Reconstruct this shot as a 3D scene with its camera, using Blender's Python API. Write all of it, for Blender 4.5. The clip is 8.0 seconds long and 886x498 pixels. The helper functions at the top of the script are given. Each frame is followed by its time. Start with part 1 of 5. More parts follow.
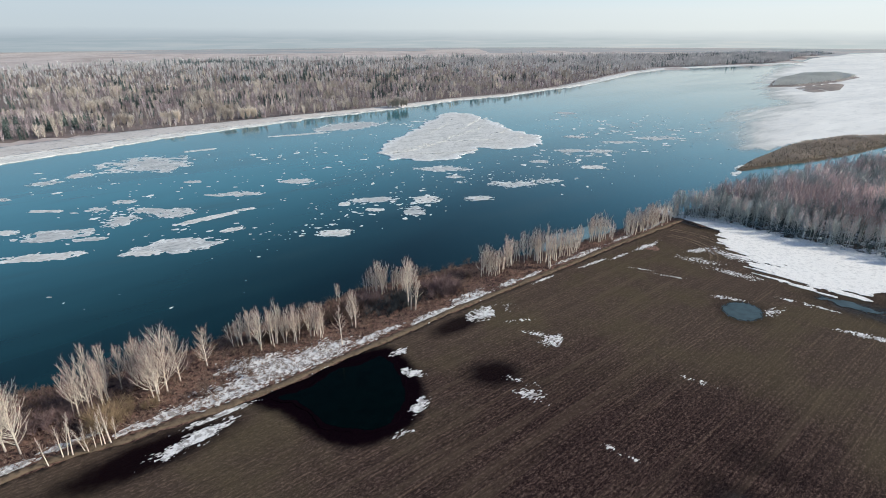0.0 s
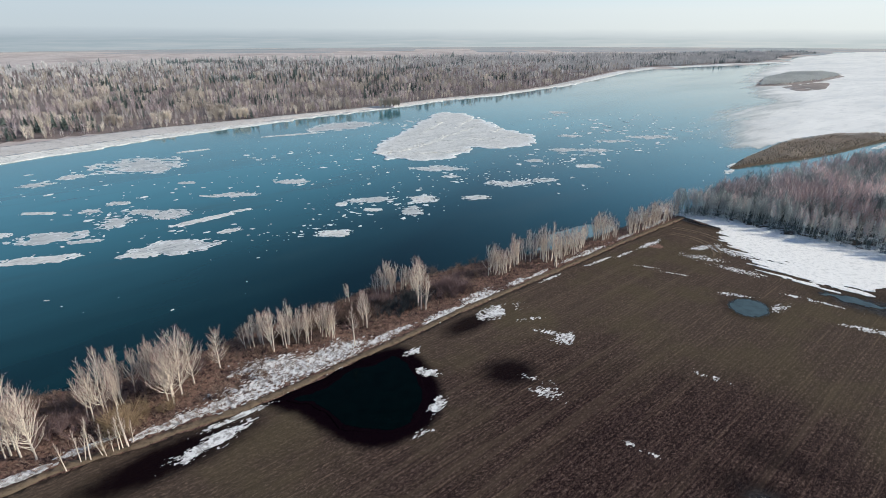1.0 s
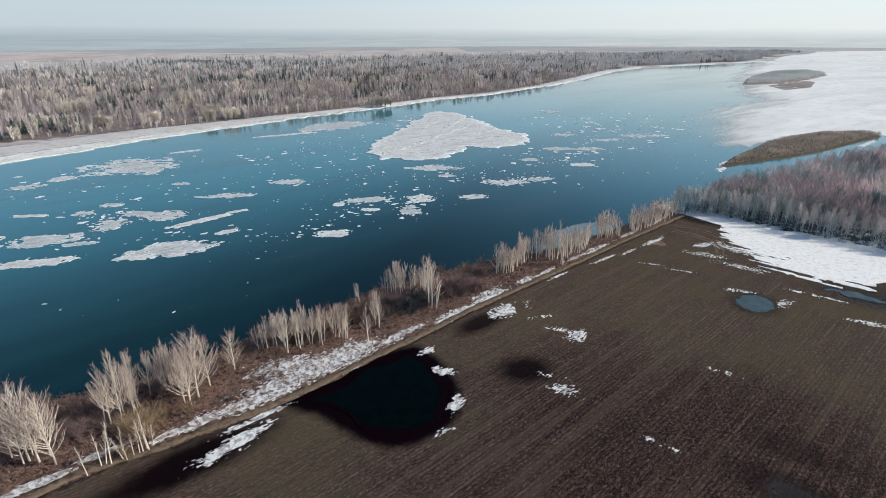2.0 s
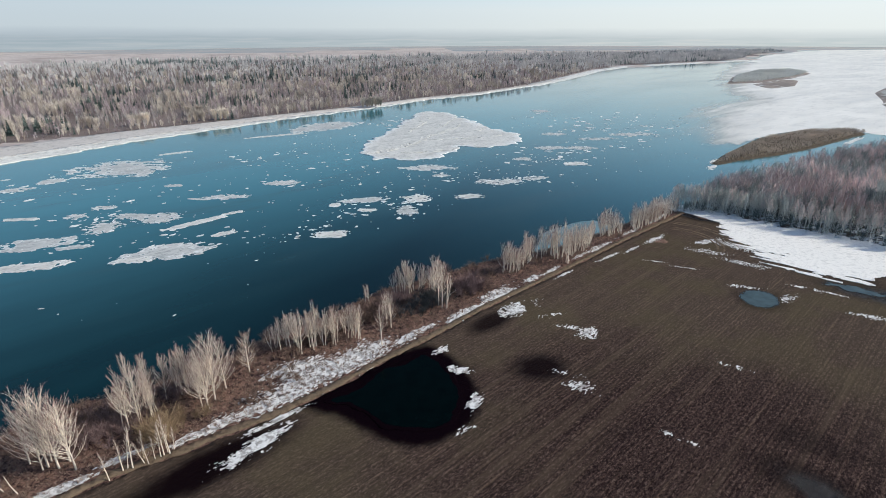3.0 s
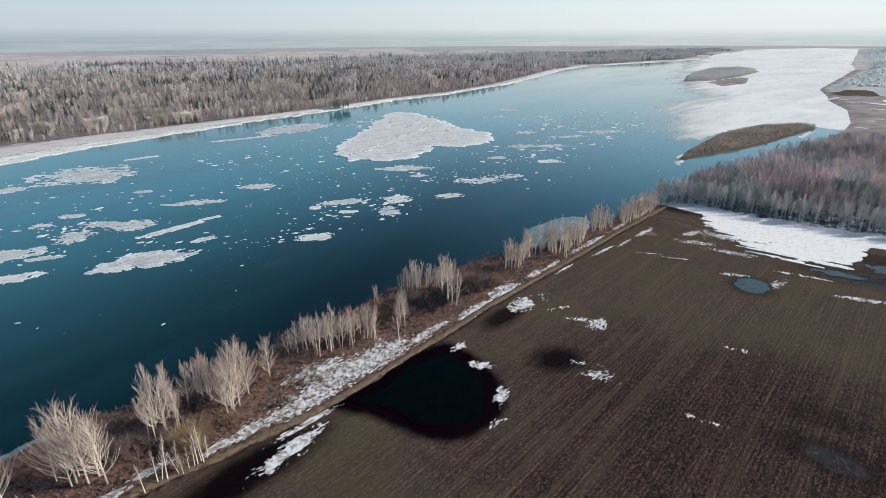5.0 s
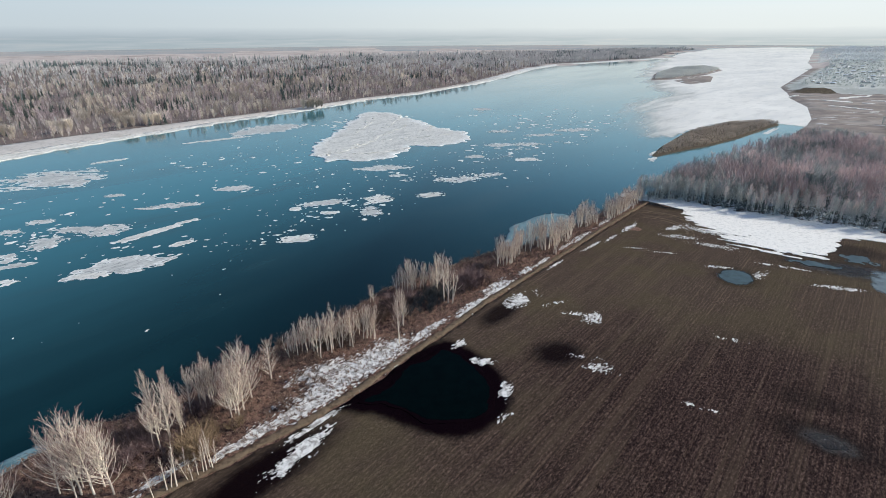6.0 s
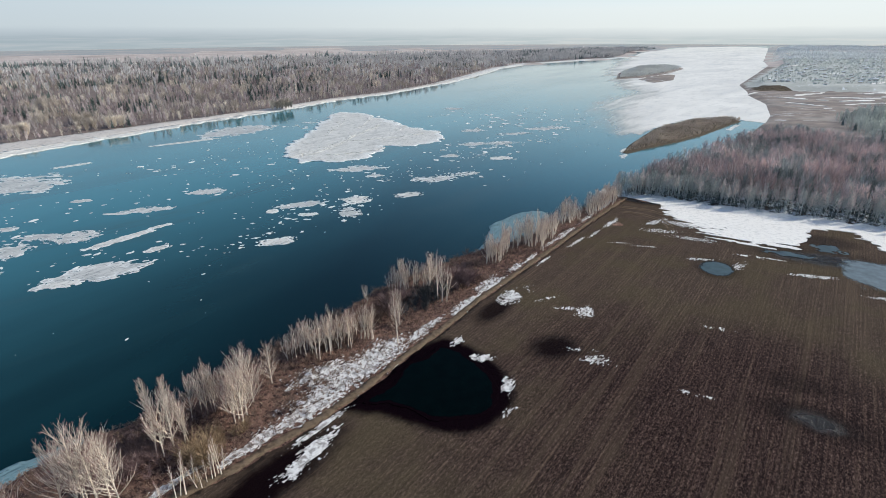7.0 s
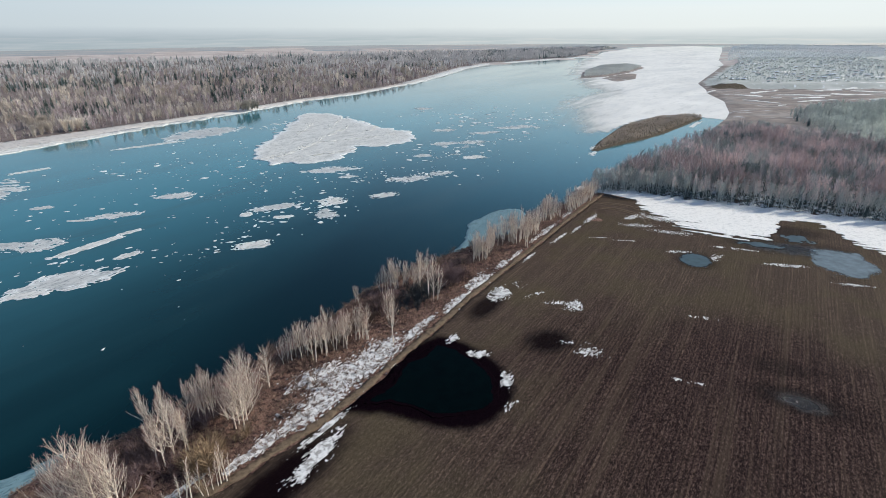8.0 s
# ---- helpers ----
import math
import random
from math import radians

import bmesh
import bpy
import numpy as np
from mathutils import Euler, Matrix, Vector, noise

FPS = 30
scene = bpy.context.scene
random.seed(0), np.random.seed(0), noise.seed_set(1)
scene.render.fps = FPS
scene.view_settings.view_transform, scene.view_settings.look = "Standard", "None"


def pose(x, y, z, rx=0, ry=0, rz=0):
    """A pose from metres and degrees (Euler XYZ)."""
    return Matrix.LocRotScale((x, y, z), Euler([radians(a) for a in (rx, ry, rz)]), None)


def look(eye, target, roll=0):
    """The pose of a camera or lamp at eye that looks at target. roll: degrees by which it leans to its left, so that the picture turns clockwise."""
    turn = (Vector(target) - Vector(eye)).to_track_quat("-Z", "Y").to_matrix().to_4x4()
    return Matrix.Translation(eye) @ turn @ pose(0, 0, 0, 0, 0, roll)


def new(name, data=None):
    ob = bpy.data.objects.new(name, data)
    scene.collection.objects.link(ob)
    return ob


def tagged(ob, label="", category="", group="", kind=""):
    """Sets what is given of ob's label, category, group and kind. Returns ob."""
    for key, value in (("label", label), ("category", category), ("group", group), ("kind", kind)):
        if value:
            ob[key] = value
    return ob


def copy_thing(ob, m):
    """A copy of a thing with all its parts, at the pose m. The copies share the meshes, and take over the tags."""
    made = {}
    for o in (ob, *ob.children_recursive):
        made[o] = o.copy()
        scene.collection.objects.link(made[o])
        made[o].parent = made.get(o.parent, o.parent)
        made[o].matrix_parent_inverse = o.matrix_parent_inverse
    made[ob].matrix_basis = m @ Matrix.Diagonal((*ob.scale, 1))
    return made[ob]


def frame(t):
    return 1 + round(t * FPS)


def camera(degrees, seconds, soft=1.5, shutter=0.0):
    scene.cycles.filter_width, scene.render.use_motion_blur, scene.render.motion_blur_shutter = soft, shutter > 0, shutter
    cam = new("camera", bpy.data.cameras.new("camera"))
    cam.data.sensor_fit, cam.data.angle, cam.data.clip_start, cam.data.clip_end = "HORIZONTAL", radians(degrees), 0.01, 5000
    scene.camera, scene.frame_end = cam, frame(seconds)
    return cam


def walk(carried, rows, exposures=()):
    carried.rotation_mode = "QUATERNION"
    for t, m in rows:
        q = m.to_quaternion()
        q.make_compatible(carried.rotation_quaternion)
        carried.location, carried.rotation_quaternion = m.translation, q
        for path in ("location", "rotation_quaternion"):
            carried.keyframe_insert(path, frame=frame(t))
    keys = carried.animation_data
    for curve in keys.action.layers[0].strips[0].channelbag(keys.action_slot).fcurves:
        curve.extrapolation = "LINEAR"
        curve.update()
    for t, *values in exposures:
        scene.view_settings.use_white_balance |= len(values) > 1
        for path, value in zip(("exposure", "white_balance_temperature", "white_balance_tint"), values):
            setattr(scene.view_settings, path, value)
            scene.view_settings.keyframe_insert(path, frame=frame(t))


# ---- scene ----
cam = camera(80.4, 8.0, soft=0.85)
PATH = [
    (0, (-0.248, 0.041, 64.73), (-0.238, 1.894, 63.976), -0.2),
    (0.5, (-2.773, 0.017, 64.746), (-2.742, 1.869, 63.99), -0.2),
    (1, (-5.262, 0.005, 64.746), (-5.214, 1.856, 63.991), -0.2),
    (1.5, (-7.897, -0.068, 64.757), (-7.83, 1.782, 64.001), -0.2),
    (3, (-16.046, -0.292, 64.998), (-15.913, 1.554, 64.24), -0.3),
    (3.5, (-18.816, -0.39, 64.972), (-18.66, 1.454, 64.215), -0.3),
    (4, (-21.611, -0.443, 65.047), (-21.425, 1.398, 64.289), -0.3),
    (4.5, (-24.472, -0.473, 65.039), (-24.249, 1.365, 64.281), -0.4),
    (6, (-32.995, -0.154, 65.086), (-32.629, 1.659, 64.326), -0.4),
    (6.5, (-35.887, 0.07, 65.191), (-35.468, 1.871, 64.429), -0.4),
    (7, (-38.84, 0.306, 65.228), (-38.365, 2.093, 64.466), -0.4),
    (7.5, (-41.664, 0.765, 65.152), (-41.133, 2.536, 64.39), -0.4),
    (8, (-44.377, 1.203, 65.147), (-43.788, 2.956, 64.384), -0.4),
]
walk(cam, [(t, look(eye, target, roll)) for t, eye, target, roll in PATH], [(0, 0.1, 6090, 6), (8, 0.1, 6090, 6)])

# ---- world, sun and exposure ----
SUN_AZ, SUN_EL = 92.0, 32.0          # degrees to the right of +y, degrees above the horizon
world = bpy.data.worlds.new("sky")
scene.world = world
world.use_nodes = True
wn, wl = world.node_tree.nodes, world.node_tree.links
sky = wn.new("ShaderNodeTexSky")
sky.sky_type, sky.sun_disc = "NISHITA", False
sky.sun_elevation, sky.sun_rotation = radians(SUN_EL), radians(SUN_AZ)
sky.air_density, sky.dust_density, sky.ozone_density = 1.0, 0.6, 2.5
wl.new(sky.outputs["Color"], wn["Background"].inputs["Color"])
wn["Background"].inputs["Strength"].default_value = 0.12
lamp = bpy.data.lights.new("sun", "SUN")
lamp.energy, lamp.angle, lamp.color = 4.2, radians(0.6), (1.0, 0.91, 0.78)
az, el = radians(SUN_AZ), radians(SUN_EL)
to_sun = Vector((math.sin(az) * math.cos(el), math.cos(az) * math.cos(el), math.sin(el)))
new("sun", lamp).matrix_world = look(to_sun * 600, (0, 0, 0))

W = -33.7                             # level of the river
FLAT = -31.2                          # level of the low land along it


# ---- node helpers ----
def material(name, rough=0.9, spec=0.3):
    m = bpy.data.materials.new(name)
    m.use_nodes = True
    b = m.node_tree.nodes["Principled BSDF"]
    b.inputs["Roughness"].default_value = rough
    b.inputs["Specular IOR Level"].default_value = spec
    return m, m.node_tree.nodes, m.node_tree.links, b


def position(n):
    return n.new("ShaderNodeNewGeometry").outputs["Position"]


def mapped(n, l, vec, scale=(1, 1, 1), turn=0.0, place=(0, 0, 0)):
    # the coordinates about place, turned by turn degrees and scaled
    a = n.new("ShaderNodeVectorMath")
    a.operation = "SUBTRACT"
    a.inputs[1].default_value = place
    l.new(vec, a.inputs[0])
    r = n.new("ShaderNodeVectorRotate")
    r.rotation_type = "Z_AXIS"
    r.inputs["Angle"].default_value = radians(-turn)
    l.new(a.outputs[0], r.inputs["Vector"])
    s = n.new("ShaderNodeVectorMath")
    s.operation = "MULTIPLY"
    s.inputs[1].default_value = scale
    l.new(r.outputs[0], s.inputs[0])
    return s.outputs[0]


def noise_tex(n, l, vec, scale, detail=4.0, rough=0.55, distortion=0.0):
    t = n.new("ShaderNodeTexNoise")
    t.inputs["Scale"].default_value = scale
    t.inputs["Detail"].default_value = detail
    t.inputs["Roughness"].default_value = rough
    t.inputs["Distortion"].default_value = distortion
    l.new(vec, t.inputs["Vector"])
    return t.outputs["Fac"]


def ramp(n, l, fac, *stops):
    r = n.new("ShaderNodeValToRGB")
    e = r.color_ramp.elements
    while len(e) < len(stops):
        e.new(0.5)
    for k, (p, c) in enumerate(stops):
        e[k].position = p
        e[k].color = (*c, 1) if len(c) == 3 else c
    l.new(fac, r.inputs["Fac"])
    return r.outputs["Color"]


def span(n, l, v, a, b, c=0.0, d=1.0, smooth=True):
    m = n.new("ShaderNodeMapRange")
    m.interpolation_type = "SMOOTHSTEP" if smooth else "LINEAR"
    for k, x in zip(("From Min", "From Max", "To Min", "To Max"), (a, b, c, d)):
        m.inputs[k].default_value = x
    l.new(v, m.inputs["Value"])
    return m.outputs["Result"]


def op(n, l, kind, a, b):
    m = n.new("ShaderNodeMath")
    m.operation = kind
    for k, x in enumerate((a, b)):
        if isinstance(x, (int, float)):
            m.inputs[k].default_value = x
        else:
            l.new(x, m.inputs[k])
    return m.outputs[0]


def mix(n, l, fac, a, b, blend="MIX"):
    m = n.new("ShaderNodeMix")
    m.data_type, m.blend_type = "RGBA", blend
    for k, x in ((0, fac), (6, a), (7, b)):
        if isinstance(x, (int, float)):
            m.inputs[k].default_value = x
        elif isinstance(x, tuple):
            m.inputs[k].default_value = (*x, 1)
        else:
            l.new(x, m.inputs[k])
    return m.outputs[2]


def bump(n, l, b, height, strength=0.5, distance=0.1):
    k = n.new("ShaderNodeBump")
    k.inputs["Strength"].default_value = strength
    k.inputs["Distance"].default_value = distance
    l.new(height, k.inputs["Height"])
    l.new(k.outputs["Normal"], b.inputs["Normal"])


# ---- materials ----
FURROW = 38.5                         # the way of the furrows, degrees from +x
# shore of the black meltwater pond against the track
POND = ((-35.6, 82.6), (-29.2, 87.9), (-23.4, 93.0), (-17.0, 97.5), (-12.3, 99.4), (-8.6, 95.3), (-5.6, 88.6), (-4.6, 82.8), (-5.3, 78.6), (-7.8, 74.4), (-12.4, 71.6),
        (-16.4, 71.1), (-20.2, 72.6), (-25.1, 76.5), (-29.2, 79.9), (-33.4, 81.4))


def field_soil():
    m, n, l, b = material("field_soil", 0.95, 0.04)
    p = position(n)
    turned = mapped(n, l, p, (1, 1, 1), FURROW)
    sep = n.new("ShaderNodeSeparateXYZ")
    l.new(turned, sep.inputs[0])
    # drill rows, wandering a little, and long swaths left by the machines
    wander = op(n, l, "MULTIPLY", noise_tex(n, l, p, 0.08, 3, 0.6), 3.0)
    drill = op(n, l, "SINE", op(n, l, "ADD", op(n, l, "MULTIPLY", sep.outputs["Y"], 8.2), wander), 0.0)
    lines = noise_tex(n, l, mapped(n, l, p, (0.03, 1.0, 1.0), FURROW), 1.5, 4, 0.62)
    swath = noise_tex(n, l, mapped(n, l, p, (0.010, 0.30, 1.0), FURROW), 1.0, 4, 0.66)
    grain = mapped(n, l, p, (0.55, 1.0, 1.0), FURROW)
    clods, crumbs = noise_tex(n, l, grain, 2.3, 6, 0.8), noise_tex(n, l, grain, 3.6, 4, 0.78)
    large = noise_tex(n, l, p, 0.024, 4, 0.6)
    c = mix(n, l, span(n, l, lines, 0.36, 0.62), (0.0400, 0.0240, 0.0208), (0.0900, 0.0565, 0.0435))
    c = mix(n, l, span(n, l, lines, 0.58, 0.70, 0.0, 0.7), c, (0.1900, 0.1330, 0.0860))
    # clod tops lightened, gaps between them near black: shade put into the colour
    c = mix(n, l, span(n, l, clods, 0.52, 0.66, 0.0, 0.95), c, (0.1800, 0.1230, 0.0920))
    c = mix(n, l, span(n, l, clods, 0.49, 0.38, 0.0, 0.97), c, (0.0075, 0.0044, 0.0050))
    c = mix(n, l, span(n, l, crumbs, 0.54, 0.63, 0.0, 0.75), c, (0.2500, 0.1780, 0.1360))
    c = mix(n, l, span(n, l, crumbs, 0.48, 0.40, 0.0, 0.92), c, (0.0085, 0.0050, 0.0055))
    # troughs of the drill rows shaded in the colour
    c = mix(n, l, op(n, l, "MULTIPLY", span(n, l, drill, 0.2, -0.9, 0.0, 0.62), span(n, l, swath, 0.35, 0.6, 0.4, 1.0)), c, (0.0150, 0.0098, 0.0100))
    c = mix(n, l, span(n, l, swath, 0.50, 0.66, 0.0, 0.46), c, (0.1350, 0.0990, 0.0640))
    c = mix(n, l, span(n, l, swath, 0.47, 0.33, 0.0, 0.42), c, (0.0240, 0.0150, 0.0150))
    # stubble paler and olive over most of the field, darker and redder about (28, 58)
    near = n.new("ShaderNodeVectorMath")
    near.operation = "LENGTH"
    l.new(mapped(n, l, p, (1 / 48, 1 / 40, 0), 20, (28, 58, 0)), near.inputs[0])
    outward = span(n, l, op(n, l, "ADD", near.outputs["Value"], op(n, l, "MULTIPLY", op(n, l, "SUBTRACT", large, 0.5), 1.6)), 0.35, 1.5)
    c = mix(n, l, op(n, l, "MULTIPLY", outward, 0.42), c, (0.1250, 0.0980, 0.0660))
    c = mix(n, l, span(n, l, outward, 0.8, 0.0, 0.0, 0.24), c, (0.0240, 0.0140, 0.0135))
    green = noise_tex(n, l, p, 0.05, 3, 0.6)
    c = mix(n, l, op(n, l, "MULTIPLY", span(n, l, green, 0.44, 0.64, 0.0, 0.5), outward), c, (0.0980, 0.0810, 0.0430))
    wet = None
    edge = noise_tex(n, l, p, 0.35, 4, 0.6)
    for x, y, rx, ry, turn, power in WET:
        d = n.new("ShaderNodeVectorMath")
        d.operation = "LENGTH"
        l.new(mapped(n, l, p, (1 / rx, 1 / ry, 0), turn, (x, y, 0)), d.inputs[0])
        r = op(n, l, "ADD", d.outputs["Value"], op(n, l, "MULTIPLY", op(n, l, "SUBTRACT", edge, 0.5), 0.5))
        r = span(n, l, r, 1.42, 0.5, 0.0, power)
        wet = r if wet is None else op(n, l, "MAXIMUM", wet, r)
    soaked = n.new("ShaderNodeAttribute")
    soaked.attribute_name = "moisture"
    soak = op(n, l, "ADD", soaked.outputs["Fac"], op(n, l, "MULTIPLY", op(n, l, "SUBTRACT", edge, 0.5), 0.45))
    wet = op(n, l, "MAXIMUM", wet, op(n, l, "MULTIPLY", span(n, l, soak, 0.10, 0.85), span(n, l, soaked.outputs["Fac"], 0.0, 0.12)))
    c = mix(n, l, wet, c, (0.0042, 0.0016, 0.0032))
    # thin films of standing water in the furrows
    film = None
    for x, y, rx, ry, turn in ((45.0, 55.8, 4.8, 3.2, -48), (112, 112, 16, 6, -38), (95, 180, 8, 3, -45)):
        d = n.new("ShaderNodeVectorMath")
        d.operation = "LENGTH"
        l.new(mapped(n, l, p, (1 / rx, 1 / ry, 0), turn, (x, y, 0)), d.inputs[0])
        r = span(n, l, op(n, l, "ADD", d.outputs["Value"], op(n, l, "MULTIPLY", op(n, l, "SUBTRACT", edge, 0.5), 1.2)), 1.35, 0.35)
        film = r if film is None else op(n, l, "MAXIMUM", film, r)
    c = mix(n, l, op(n, l, "MULTIPLY", film, 0.6), c, (0.0065, 0.0075, 0.0085))
    c = mix(n, l, 1.0, c, (0.86, 0.83, 0.865), "MULTIPLY")
    l.new(c, b.inputs["Base Color"])
    l.new(op(n, l, "MULTIPLY", span(n, l, film, 0.2, 1.0, 0.04, 0.085), span(n, l, wet, 0.6, 1.0, 1.0, 0.15)), b.inputs["Specular IOR Level"])
    dry = span(n, l, wet, 0.2, 1.0, 0.96, 0.6)
    l.new(op(n, l, "MULTIPLY", dry, span(n, l, film, 0.0, 1.0, 1.0, 0.30)), b.inputs["Roughness"])
    bump(n, l, b, op(n, l, "ADD", clods, op(n, l, "MULTIPLY", lines, 0.8)), 0.8, 0.25)
    return m


# dark meltwater hollows of the field: x, y, half length, half width, turn, strength
WET = ((-49, 68.2, 15, 4.6, 38, 0.97), (10.8, 90.6, 6.0, 4.6, 10, 0.9),
       (3.8, 110.3, 8, 3.2, 38, 0.88), (75.8, 116, 7.0, 6.0, 44, 0.55), (45.5, 56, 10, 4.5, -48, 0.55), (95, 181, 9, 5, -45, 0.78), (125, 125, 10, 6, -45, 0.6),
       (112, 116, 18, 8, -35, 0.4), (51.5, 65.5, 7, 3.6, -40, 0.45))


def dry_grass():
    m, n, l, b = material("dry_grass_ground", 0.95, 0.1)
    p = position(n)
    a, c2, c3 = noise_tex(n, l, p, 0.11, 5, 0.65), noise_tex(n, l, p, 0.9, 5, 0.72), noise_tex(n, l, p, 4.2, 3, 0.7)
    c = ramp(n, l, a, (0.32, (0.040, 0.026, 0.025)), (0.46, (0.095, 0.064, 0.047)), (0.58, (0.165, 0.117, 0.078)), (0.72, (0.072, 0.042, 0.040)))
    c = mix(n, l, span(n, l, c2, 0.46, 0.66, 0.0, 0.9), c, (0.235, 0.172, 0.118))
    c = mix(n, l, span(n, l, c2, 0.50, 0.35, 0.0, 0.95), c, (0.020, 0.013, 0.014))
    c = mix(n, l, span(n, l, c3, 0.54, 0.70, 0, 0.65), c, (0.27, 0.205, 0.14))
    c = mix(n, l, span(n, l, c3, 0.45, 0.32, 0, 0.6), c, (0.022, 0.015, 0.015))
    c = mix(n, l, 1.0, c, (1.17, 0.98, 1.08), "MULTIPLY")
    l.new(c, b.inputs["Base Color"])
    bump(n, l, b, op(n, l, "ADD", c2, c3), 0.9, 0.4)
    return m


def low_land():
    m, n, l, b = material("low_land", 0.95, 0.1)
    p = position(n)
    a, c2 = noise_tex(n, l, mapped(n, l, p, (1, 0.6, 1), 30), 0.006, 6, 0.62), noise_tex(n, l, p, 0.05, 5, 0.65)
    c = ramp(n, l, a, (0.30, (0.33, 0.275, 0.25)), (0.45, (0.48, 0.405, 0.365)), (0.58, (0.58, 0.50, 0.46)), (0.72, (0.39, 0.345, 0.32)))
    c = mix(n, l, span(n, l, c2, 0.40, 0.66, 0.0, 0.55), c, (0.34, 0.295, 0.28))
    l.new(c, b.inputs["Base Color"])
    bump(n, l, b, c2, 0.5, 1.0)
    return m


def brown_flats():
    m, n, l, b = material("brown_flats", 0.95, 0.1)
    p = position(n)
    a, c2 = noise_tex(n, l, mapped(n, l, p, (1, 2.5, 1), -25), 0.012, 6, 0.62), noise_tex(n, l, p, 0.06, 4, 0.65)
    c = ramp(n, l, a, (0.34, (0.20, 0.175, 0.16)), (0.48, (0.29, 0.235, 0.205)), (0.58, (0.36, 0.31, 0.275)), (0.70, (0.25, 0.235, 0.225)))
    c = mix(n, l, span(n, l, c2, 0.4, 0.66, 0.0, 0.5), c, (0.14, 0.125, 0.118))
    old = noise_tex(n, l, mapped(n, l, p, (1, 3.5, 1), -28), 0.018, 5, 0.6, 0.6)
    l.new(mix(n, l, span(n, l, old, 0.60, 0.66, 0.0, 0.85), c, (0.68, 0.68, 0.67)), b.inputs["Base Color"])
    bump(n, l, b, c2, 0.5, 1.0)
    return m


def village_ground():
    m, n, l, b = material("village_ground", 0.95, 0.1)
    p = position(n)
    a, c2 = noise_tex(n, l, p, 0.02, 6, 0.65), noise_tex(n, l, mapped(n, l, p, (1, 2, 1), 38), 0.06, 4, 0.65)
    # yards paled to carry the haze over the village in their colour
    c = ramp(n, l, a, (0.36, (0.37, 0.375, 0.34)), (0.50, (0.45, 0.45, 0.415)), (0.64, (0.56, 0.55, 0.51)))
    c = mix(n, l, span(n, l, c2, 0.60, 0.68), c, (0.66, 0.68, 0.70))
    l.new(c, b.inputs["Base Color"])
    return m


def far_land():
    m, n, l, b = material("hazed_far_plain", 0.95, 0.1)
    p = position(n)
    a, c2 = noise_tex(n, l, mapped(n, l, p, (1, 3, 1), -15), 0.0011, 6, 0.62), noise_tex(n, l, p, 0.02, 4, 0.65)
    # grey-blue of the distance: air haze put into the ground's colour
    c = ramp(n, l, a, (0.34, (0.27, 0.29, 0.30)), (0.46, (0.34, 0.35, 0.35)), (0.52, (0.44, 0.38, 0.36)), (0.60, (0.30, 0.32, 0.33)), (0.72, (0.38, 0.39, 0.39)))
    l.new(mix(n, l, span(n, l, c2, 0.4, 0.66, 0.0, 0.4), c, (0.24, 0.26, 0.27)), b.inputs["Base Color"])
    return m


def slope_earth():
    m, n, l, b = material("slope_earth", 0.95, 0.1)
    p = position(n)
    a = noise_tex(n, l, mapped(n, l, p, (1, 1, 0.3)), 0.5, 6, 0.65)
    l.new(ramp(n, l, a, (0.35, (0.045, 0.034, 0.026)), (0.55, (0.11, 0.085, 0.058)), (0.72, (0.19, 0.15, 0.10))), b.inputs["Base Color"])
    bump(n, l, b, a, 0.8, 0.5)
    return m


def forest_floor():
    m, n, l, b = material("forest_floor", 0.95, 0.1)
    p = position(n)
    a, c2 = noise_tex(n, l, p, 0.28, 5, 0.65), noise_tex(n, l, p, 1.6, 4, 0.7)
    c = mix(n, l, c2, (0.045, 0.036, 0.030), (0.11, 0.085, 0.062))
    c = mix(n, l, span(n, l, a, 0.44, 0.56, 0.0, 0.9), c, (0.66, 0.70, 0.72))
    c = mix(n, l, span(n, l, c2, 0.58, 0.66), c, (0.05, 0.05, 0.045))
    l.new(c, b.inputs["Base Color"])
    bump(n, l, b, c2, 0.7, 0.3)
    return m


def water():
    m, n, l, b = material("river_water", 0.06, 0.42)
    b.inputs["IOR"].default_value = 1.33
    p = position(n)
    # paler water in midstream, dark along the near bank, drifting veils of silt between
    a = noise_tex(n, l, mapped(n, l, p, (0.28, 1.0, 1), 42), 0.010, 5, 0.6)
    veil = noise_tex(n, l, mapped(n, l, p, (0.22, 1.0, 1), 36), 0.030, 5, 0.6, 0.6)
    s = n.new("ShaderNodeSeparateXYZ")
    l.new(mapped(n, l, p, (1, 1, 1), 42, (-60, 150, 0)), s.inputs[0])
    paleness = span(n, l, op(n, l, "ADD", s.outputs["Y"], op(n, l, "MULTIPLY", op(n, l, "SUBTRACT", a, 0.5), 120.0)), 8, 240)
    # sky glow and haze over the upper reach, put into the water's colour
    paleness = op(n, l, "MAXIMUM", paleness, span(n, l, s.outputs["X"], 40, 440, 0.0, 0.78))
    c = mix(n, l, paleness, (0.0003, 0.0105, 0.0138), (0.034, 0.154, 0.182))
    c = mix(n, l, op(n, l, "MULTIPLY", span(n, l, a, 0.4, 0.7, 0.0, 0.35), span(n, l, paleness, 0.0, 0.4)), c, (0.010, 0.056, 0.066))
    c = mix(n, l, op(n, l, "MULTIPLY", span(n, l, veil, 0.50, 0.72, 0.0, 0.5), span(n, l, paleness, 0.0, 0.3)), c, (0.030, 0.064, 0.066))
    l.new(c, b.inputs["Base Color"])
    l.new(span(n, l, paleness, 0.0, 0.6, 0.28, 0.45), b.inputs["Specular IOR Level"])
    l.new(span(n, l, a, 0.35, 0.7, 0.05, 0.12), b.inputs["Roughness"])
